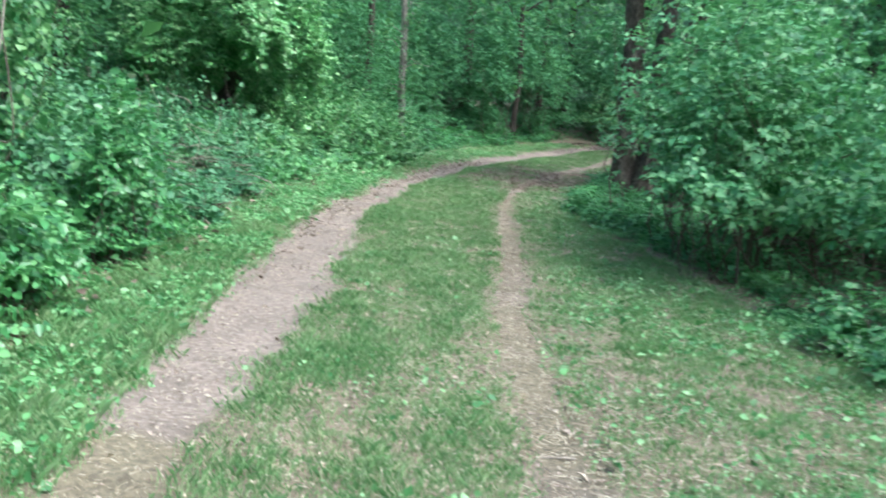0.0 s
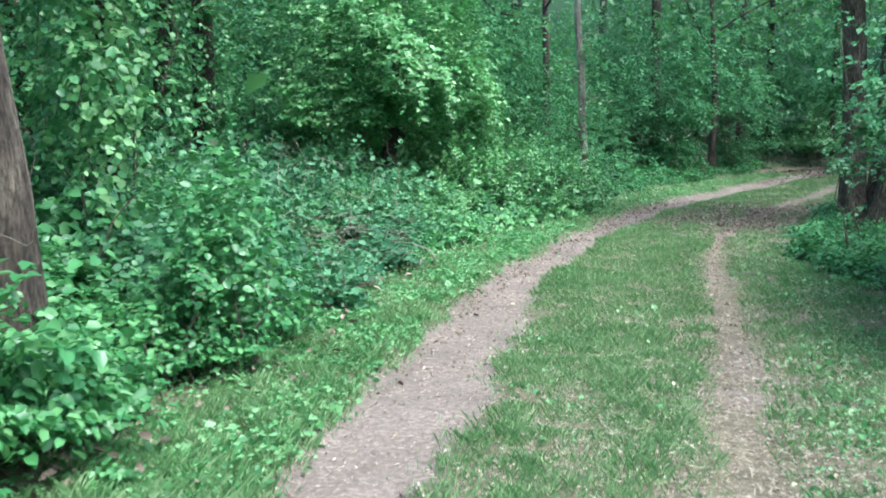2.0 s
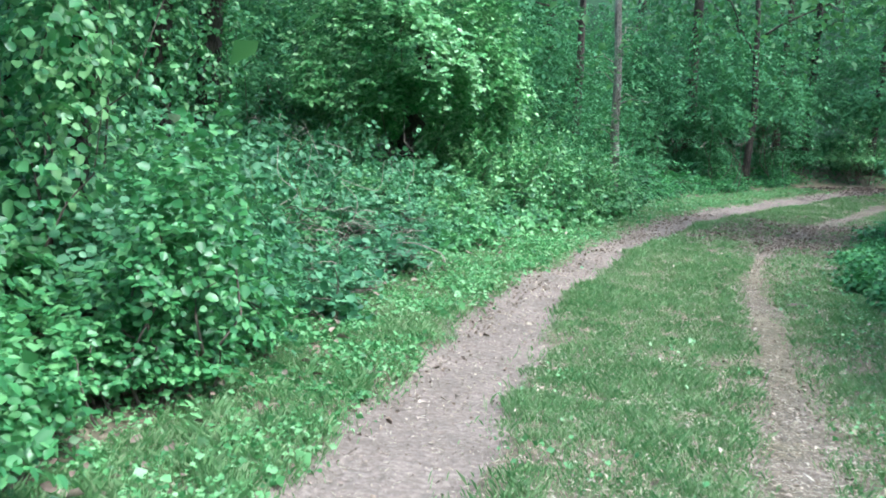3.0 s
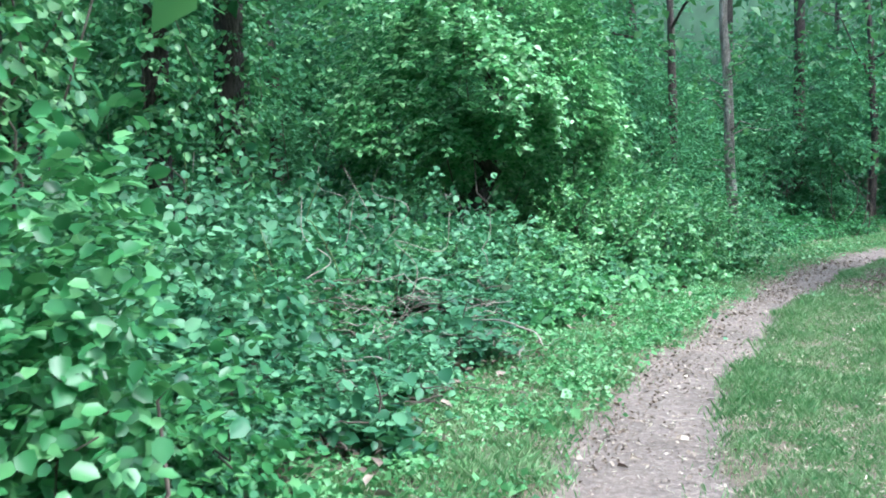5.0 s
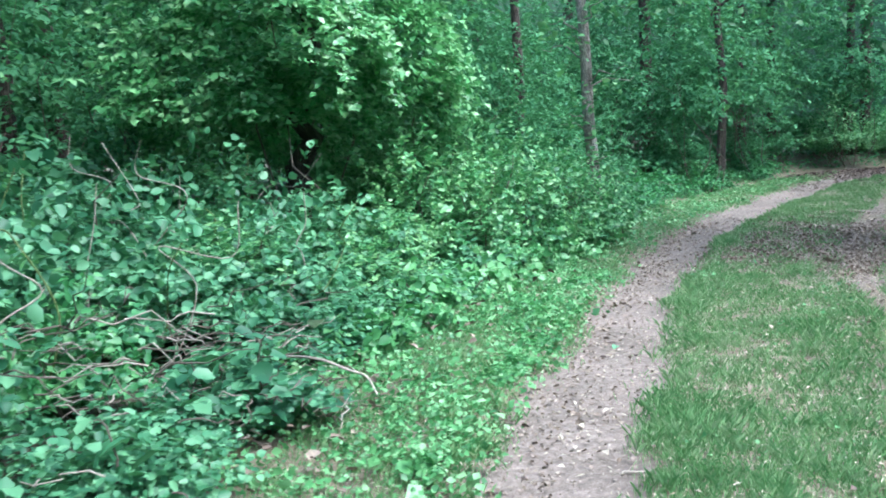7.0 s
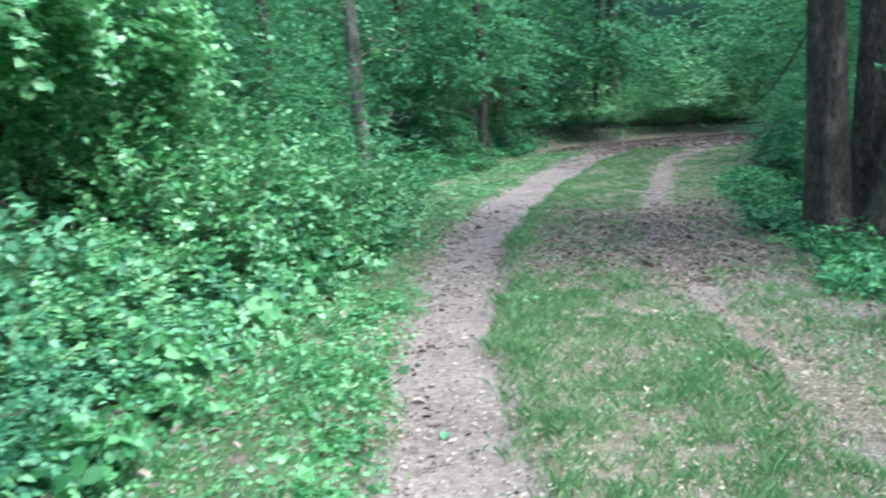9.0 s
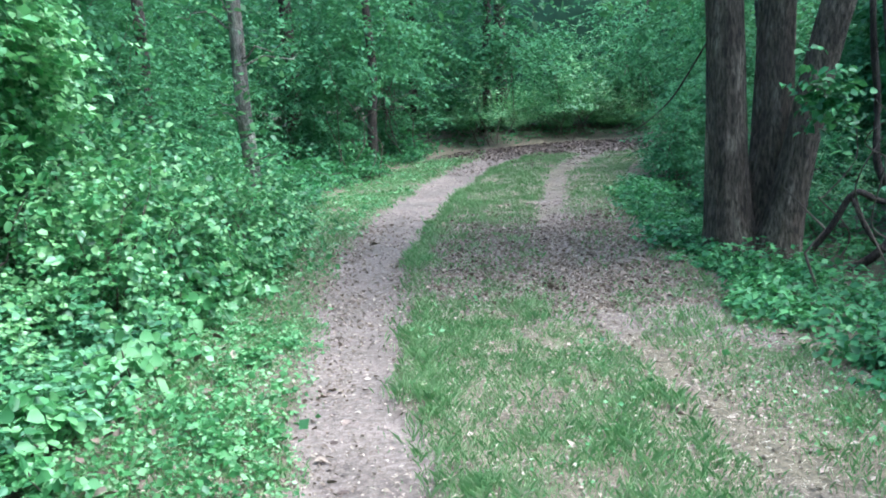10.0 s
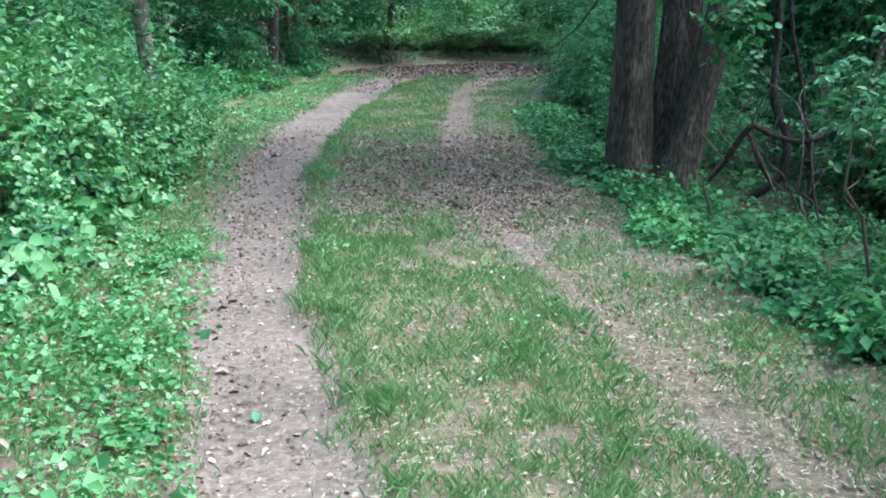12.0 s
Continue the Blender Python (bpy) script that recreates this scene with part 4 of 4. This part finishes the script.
# dark leaves gathered along the outer edge of the left rut, few on its bare middle
def rut_leaf_density(x, y):
    off = x - along(RUT_LL, y)
    return np.clip(0.75 * band(off + 0.06 * lumps(x, y, 0.3, 15), -0.12, 0.10, 0.12) + 0.07 * band(off, 0.1, 0.6, 0.1), 0, 1) * np.clip((y - 5) / 5, 0.15, 1) * np.clip(0.7 + 0.7 * lumps(x, y, 0.35, 16), 0.15, 1)


wx, wy = along_track(26000, 4.5, 22, 0.1, 0.6, rut_leaf_density, 40)
n = len(wx)
pos = np.stack([wx, wy, ground_z(wx, wy) + rng.uniform(0.004, 0.02, n)], 1)
v, f = leaf_arrays(pos, rng.normal(0, 1, (n, 3)) * np.array([1, 1, 0.3]), np.array([0, 0, 1.0]) + rng.normal(0, 0.45, (n, 3)), 0.019 * np.exp(rng.normal(0, 0.45, n)), 0.34, 0.45, 0.3, True)
tagged(new("rut_leaves", mesh_of("rut_leaves", v, f, LEAF_BROWN)), "dark brown curled leaves gathered along the rut", "dead leaves", kind="stuff")


wx, wy = along_track(46000, 16.3, 23, 0.1, 1.0, lambda x, y: worn_patch(x, y) * 0.75 + 0.08, 40)
n = len(wx)
pos = np.stack([wx, wy, ground_z(wx, wy) + rng.uniform(0.003, 0.03, n)], 1)
v, f = leaf_arrays(pos, rng.normal(0, 1, (n, 3)) * np.array([1, 1, 0.35]), np.array([0, 0, 1.0]) + rng.normal(0, 0.4, (n, 3)), 0.024 * np.exp(rng.normal(0, 0.45, n)), 0.34, 0.4, 0.25, False)
tagged(new("leaf_carpet", mesh_of("leaf_carpet", v, f, LEAF_BROWN)), "carpet of curled brown dead leaves smothering the grass", "dead leaves", kind="stuff")


# leaf drift on the far bend, coloured darker to stand for shade there
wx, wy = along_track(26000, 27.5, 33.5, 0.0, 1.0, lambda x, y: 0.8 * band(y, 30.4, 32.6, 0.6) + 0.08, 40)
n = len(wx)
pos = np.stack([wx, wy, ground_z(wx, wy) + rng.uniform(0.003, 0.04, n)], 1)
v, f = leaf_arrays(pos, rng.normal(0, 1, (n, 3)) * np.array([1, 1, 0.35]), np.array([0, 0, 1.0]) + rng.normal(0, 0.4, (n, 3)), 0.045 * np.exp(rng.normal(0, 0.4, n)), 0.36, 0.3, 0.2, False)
tagged(new("leaf_drift", mesh_of("leaf_drift", v, f, DRIFT_SHADED)), "drift of brown dead leaves across the far bend, darkened for shade", "dead leaves", kind="stuff")


def straw_density(x, y):
    left, right = in_ruts(x, y)
    return np.clip((0.5 + 0.5 * right) * np.clip(1.15 - 0.035 * y, 0.6, 1) - 0.3 * left + 0.4 * band(x, 0.2, 1.8, 0.4) * band(y, 2, 8.0, 1.0), 0, 1) * band(x, along(EDGE_L, y) + 0.3, along(EDGE_R, y) + 0.2, 0.3) * np.where((x > along(RUT_RR, y)) & (y > 9), 0.45, 1.0)


sx, sy = along_track(170000, 2.4, 21, 0.0, 1.0, straw_density)
n = len(sx)
pos = np.stack([sx, sy, ground_z(sx, sy) + rng.uniform(0.005, 0.05, n)], 1)
v, f = leaf_arrays(pos, rng.normal(0, 1, (n, 3)) * np.array([1, 1, 0.15]), np.array([0, 0, 1.0]) + rng.normal(0, 0.3, (n, 3)), 0.024 * rng.uniform(0.4, 2.2, n), 0.06, 0.2, 0.1, False)
tagged(new("straw", mesh_of("straw", v, f, STRAW)), "pale dry straw and grass cuttings lying on the ground", "straw", kind="stuff")


# long cut straws strewn over the right rut
n = 420
sx, sy = rng.normal(1.15, 0.45, n), rng.uniform(3.2, 8.6, n)
pos = np.stack([sx, sy, ground_z(sx, sy) + rng.uniform(0.012, 0.035, n)], 1)
v, f = leaf_arrays(pos, rng.normal(0, 1, (n, 3)) * np.array([1, 1, 0.06]), np.array([0, 0, 1.0]) + rng.normal(0, 0.2, (n, 3)), rng.uniform(0.04, 0.12, n), 0.035, 0.2, 0.03, True)
tagged(new("cut_straw", mesh_of("cut_straw", v, f, STRAW)), "long pale cut straws strewn over the rut", "straw", kind="stuff")

# brown leaves lying along the hem of the undergrowth
n = 320
sy = rng.uniform(3.5, 16.5, n)
sx = along(EDGE_L, sy) + rng.normal(0.12, 0.2, n)
pos = np.stack([sx, sy, ground_z(sx, sy) + rng.uniform(0.03, 0.11, n)], 1)
v, f = leaf_arrays(pos, rng.normal(0, 1, (n, 3)) * np.array([1, 1, 0.3]), np.array([0, 0, 1.0]) + rng.normal(0, 0.4, (n, 3)), rng.uniform(0.035, 0.085, n), 0.34, 0.4, 0.25, True)
tagged(new("hem_leaves", mesh_of("hem_leaves", v, f, LEAF_BROWN)), "curled brown leaves caught along the hem of the undergrowth", "dead leaves", kind="stuff")


# ---- a ring wall stands in for the distant wood, shade in its colour ----
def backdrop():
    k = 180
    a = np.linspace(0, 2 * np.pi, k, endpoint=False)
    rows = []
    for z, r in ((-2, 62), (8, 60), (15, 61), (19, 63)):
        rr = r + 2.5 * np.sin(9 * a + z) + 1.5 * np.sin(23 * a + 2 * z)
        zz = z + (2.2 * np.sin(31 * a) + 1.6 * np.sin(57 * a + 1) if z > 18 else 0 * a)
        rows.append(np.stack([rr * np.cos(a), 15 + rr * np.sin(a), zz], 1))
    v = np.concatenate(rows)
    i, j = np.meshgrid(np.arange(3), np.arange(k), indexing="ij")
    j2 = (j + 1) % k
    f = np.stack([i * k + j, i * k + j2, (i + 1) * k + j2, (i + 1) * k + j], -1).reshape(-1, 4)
    return tagged(new("backdrop", mesh_of("backdrop", v, f, FAR_WOOD_SHADE, True)), "wall standing in for distant woodland all round, its shade painted dark green", "woodland", kind="structure")


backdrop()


# ---- vines and dead wood ----
def smooth_line(points, k=6):
    """A rounded line through a few points."""
    p = np.array(points, float)
    p = np.concatenate([[2 * p[0] - p[1]], p, [2 * p[-1] - p[-2]]])
    out = []
    for a, b, c, d in zip(p[:-3], p[1:-2], p[2:-1], p[3:]):
        t = np.linspace(0, 1, k, endpoint=False)[:, None]
        out.append(0.5 * (2 * b + (c - a) * t + (2 * a - 5 * b + 4 * c - d) * t**2 + (3 * b - a - 3 * c + d) * t**3))
    return np.concatenate(out + [p[-2:-1]])


def limb_thing(name, label, category, points, thick, thin, mat, sides=10):
    """One crooked branch or vine, its origin at its lower end."""
    line = smooth_line(points)
    root = line[0].copy()
    k = len(line)
    v, f = tube_arrays(line - root, np.linspace(thick, thin, k), sides, ridged(rng, 0.08, 4))
    ob = new(name, mesh_of(name, v, f, mat, True))
    ob.location = root
    return tagged(ob, label, category)


VINE = "thick crooked dark vine twisting beside the three-stemmed tree"
limb_thing("vine", VINE, "vine", [(4.94, 18.40, -0.53), (5.01, 18.19, -0.22), (5.20, 18.00, 0.15), (5.38, 17.89, 0.49), (5.54, 17.73, 0.42), (5.74, 17.54, 0.38), (5.95, 17.35, 0.50), (6.16, 17.26, 0.75), (6.51, 17.39, 1.48)], 0.035, 0.022, BARK_DARK)
limb_thing("vine", VINE, "vine", [(5.29, 18.11, -0.53), (5.52, 18.04, -0.30), (5.67, 17.90, -0.14), (5.80, 17.83, 0.06), (5.82, 17.87, 0.42), (5.73, 18.00, 0.77), (5.73, 18.03, 1.40), (5.65, 18.04, 2.34), (5.88, 18.26, 3.92)], 0.05, 0.03, BARK_DARK)
limb_thing("vine", VINE, "vine", [(5.18, 17.67, 0.47), (5.25, 17.55, 0.18), (5.35, 17.44, 0.00), (5.54, 17.25, -0.09), (5.67, 17.10, -0.26), (5.80, 17.03, -0.53)], 0.022, 0.016, BARK_DARK)
limb_thing("vine", VINE, "vine", [(6.40, 18.02, -0.53), (6.38, 18.11, 0.18), (6.30, 18.26, 0.90), (6.17, 18.40, 1.76), (6.23, 18.69, 3.63)], 0.03, 0.02, BARK_DARK)
for _ in range(14):
    a = np.array([rng.uniform(4.9, 6.8), rng.uniform(16.3, 18.2), -0.35])
    b = a + np.array([rng.normal(0, 0.35), rng.normal(0, 0.3), rng.uniform(1.0, 2.3)])
    limb_thing("vine", "thin bare vine stem climbing out of the seedlings", "vine", bent(rng, a, b, 6, 0, 0.12), 0.010, 0.005, STEM, 6)
bough = limb_thing("drooping_limb", "bare drooping limb", "", [(4.41, 18.10, 2.61), (4.36, 18.71, 2.16), (4.30, 19.27, 1.62), (4.19, 19.41, 1.40), (3.94, 19.50, 1.18), (3.71, 19.55, 1.09)], 0.013, 0.004, BARK_DARK)
bough.parent = BEND_TREE
bough.matrix_parent_inverse = BEND_TREE.matrix_basis.inverted()
# bleached vines hanging over the rough-barked tree
DEAD = "bleached dead vine hanging in front of the rough trunk"
limb_thing("dead_vine", DEAD, "vine", [(-2.80, 5.04, 0.2), (-2.76, 5.04, 1.15), (-2.63, 5.12, 1.54), (-2.52, 5.19, 1.76), (-2.43, 5.24, 1.9), (-2.3, 5.35, 2.4), (-2.5, 5.8, 3.2)], 0.008, 0.006, DEADWOOD, 7)
limb_thing("dead_vine", DEAD, "vine", [(-2.5, 5.5, 0.4), (-2.40, 5.29, 1.0), (-2.34, 5.29, 1.35), (-2.27, 5.34, 1.56), (-2.24, 5.34, 1.83), (-2.24, 5.4, 2.2), (-2.5, 5.9, 3.1)], 0.007, 0.006, DEADWOOD, 7)
limb_thing("dead_vine", DEAD, "vine", [(-2.40, 5.27, 1.56), (-2.47, 5.22, 1.61), (-2.55, 5.18, 1.65), (-2.62, 5.13, 1.58), (-2.8, 5.0, 1.2), (-2.9, 5.0, 0.2)], 0.007, 0.005, DEADWOOD, 7)
for _ in range(5):
    x, y = rng.uniform(-3.3, -2.4), rng.uniform(5.0, 6.2)
    limb_thing("dead_vine", DEAD, "vine", bent(rng, (x, y, 0.3), (x + rng.normal(0, 0.3), y + 0.3, 3.0), 8, 0, 0.05), 0.006, 0.004, STEM, 6)
# dead stems sticking out of the ivy
for _ in range(26):
    y = rng.uniform(10.5, 16.0)
    x = along(EDGE_L, y) - rng.uniform(0.8, 2.6)
    z = float(ground_z(x, y))
    limb_thing("dead_cane", "thin pale dead cane poking out of the ivy", "cane", bent(rng, (x, y, z - 0.03), (x + rng.normal(0, 0.35), y + rng.normal(0, 0.3), z + rng.uniform(0.7, 1.35)), 6, 0, 0.09), 0.006, 0.003, DEADWOOD if rng.random() < 0.6 else STEM_GREEN, 6)


def brush_heap(x, y, size, count, high=0.45):
    """A tangle of dry sticks, each stick a part of the heap."""
    top = tagged(new("brush_heap"), "heap of dry tangled pale sticks lying in the ivy", "sticks")
    top.location = (x, y, float(ground_z(x, y)))
    for _ in range(count):
        a = np.array([*rng.normal(0, size * 0.5, 2), rng.uniform(0.0, high)])
        w = rng.normal(0, 1, 3) * np.array([1, 0.7, 0.15])
        b = a + w / np.linalg.norm(w) * rng.uniform(0.25, 0.7) * size
        b[2] = max(b[2], 0.02)
        v, f = tube_arrays(bent(rng, a, b, 6, 0, 0.08), np.linspace(0.0045, 0.002, 6), 5)
        part("stick", mesh_of("stick", v, f, DEADWOOD if rng.random() < 0.2 else STEM, True), top)
    return top


for x, y, size, count, high in [(-2.9, 11.35, 0.7, 70, 0.6), (-2.2, 12.0, 0.45, 26, 0.3), (-2.25, 10.15, 0.42, 44, 0.3), (-2.3, 9.52, 0.35, 24, 0.2), (-2.3, 11.6, 0.42, 44, 0.3), (-2.65, 12.5, 0.65, 60, 0.4)]:
    brush_heap(x, y, size, count, high)
limb_thing("fallen_stick", "pale forked dead stick lying at the edge of the ivy", "stick", [(-2.25, 12.35, 0.26), (-1.98, 12.1, 0.30), (-1.80, 11.98, 0.27), (-1.70, 11.95, 0.24), (-1.64, 11.88, 0.17)], 0.008, 0.005, DEADWOOD, 8)


# ---- single leaves, twigs and clods on the track ----
def big_leaf(name, label, x, y, length, mat, turn, lift=0.012, wide=0.34, tilt=0.15):
    a = radians(turn)
    v, f = leaf_arrays(np.zeros((1, 3)), np.array([[math.cos(a), math.sin(a), tilt]]), np.array([[0.1, -0.1, 1.0]]), length, wide, 0.35, 0.25, True)
    ob = new(name, mesh_of(name, v, f, mat))
    ob.location = (x, y, float(ground_z(x, y)) + lift)
    return tagged(ob, label, "leaf")


for x, y, L, a in [(0.61, 7.94, 0.11, 30), (0.9, 6.92, 0.14, 160), (1.07, 5.33, 0.16, 80), (-2.04, 5.32, 0.14, 60), (-2.27, 4.55, 0.16, 20), (-2.16, 4.2, 0.18, 110), (-2.1, 4.53, 0.12, 200), (-1.06, 13.61, 0.15, 70), (-1.2, 13.74, 0.16, 10), (0.86, 13.54, 0.1, 140), (1.51, 13.36, 0.12, 15), (0.35, 5.2, 0.13, 40), (0.1, 5.6, 0.1, 150), (1.45, 6.3, 0.1, 200), (-0.2, 4.9, 0.12, 15), (0.9, 4.6, 0.14, 300)]:
    big_leaf("dead_leaf", "large curled pale tan dead leaf on the ground", x, y, L * 0.45, LITTER, a)
big_leaf("green_leaf", "fresh green fallen leaf lying on the bare earth", -0.395, 13.83, 0.075, LEAF_IVY, 250)
big_leaf("pale_leaf", "upturned pale underside of a leaf in the ivy", -1.79, 11.37, 0.10, PALE_LEAF, 300, 0.62, 0.4, 0.9)
big_leaf("pale_leaf", "upturned pale underside of a leaf among brambles", -2.09, 6.9, 0.09, PALE_LEAF, 290, 0.66, 0.36, 0.9)
big_leaf("pale_leaf", "upturned pale underside of a leaf among brambles", -2.05, 7.06, 0.09, PALE_LEAF, 290, 1.5, 0.36, 0.9)
for x, y, L, a in [(0.31, 6.55, 0.34, 120), (1.0, 17.2, 0.3, 10), (0.55, 15.5, 0.22, 130), (1.2, 5.0, 0.4, 20), (1.3, 5.9, 0.3, 35), (-0.55, 11.4, 0.3, 0), (-0.8, 10.75, 0.2, 40), (0.9, 4.2, 0.5, 170), (1.6, 7.2, 0.35, 15)]:
    z = float(ground_z(x, y)) + 0.014
    limb_thing("twig", "thin dry twig lying on the track", "twig", bent(rng, (x, y, z), (x + L * math.cos(radians(a)), y + L * math.sin(radians(a)), z + 0.01), 5, 0, 0.04), 0.005, 0.003, DEADWOOD, 6)


def clod(x, y, size):
    """An uneven lump of dark earth pressed into the rut."""
    bm = bmesh.new()
    bmesh.ops.create_icosphere(bm, subdivisions=3, radius=1.0)
    for q in bm.verts:
        q.co *= 1 + 0.35 * noise.noise(q.co * 1.6 + Vector((x * 7, y * 5, 0))) + 0.12 * noise.noise(q.co * 5)
        q.co = Vector((q.co.x * size, q.co.y * size * 0.7, q.co.z * size * 0.28))
    me = bpy.data.meshes.new("earth_clod")
    bm.to_mesh(me)
    bm.free()
    me.materials.append(CLOD)
    ob = new("earth_clod", me)
    ob.location = (x, y, float(ground_z(x, y)) + size * 0.06)
    return tagged(ob, "dark damp clod of earth in the rut", "clod", "clods in the ruts")


CLOD = island_material("damp_clod", [(0, (0.09, 0.062, 0.05)), (1, (0.12, 0.085, 0.07))])
for x, y, s in [(1.69, 12.3, 0.10), (1.58, 12.45, 0.06), (-0.37, 14.52, 0.028), (-0.42, 13.97, 0.026), (-0.5, 13.6, 0.02), (-0.3, 14.9, 0.02)]:
    clod(x, y, s)
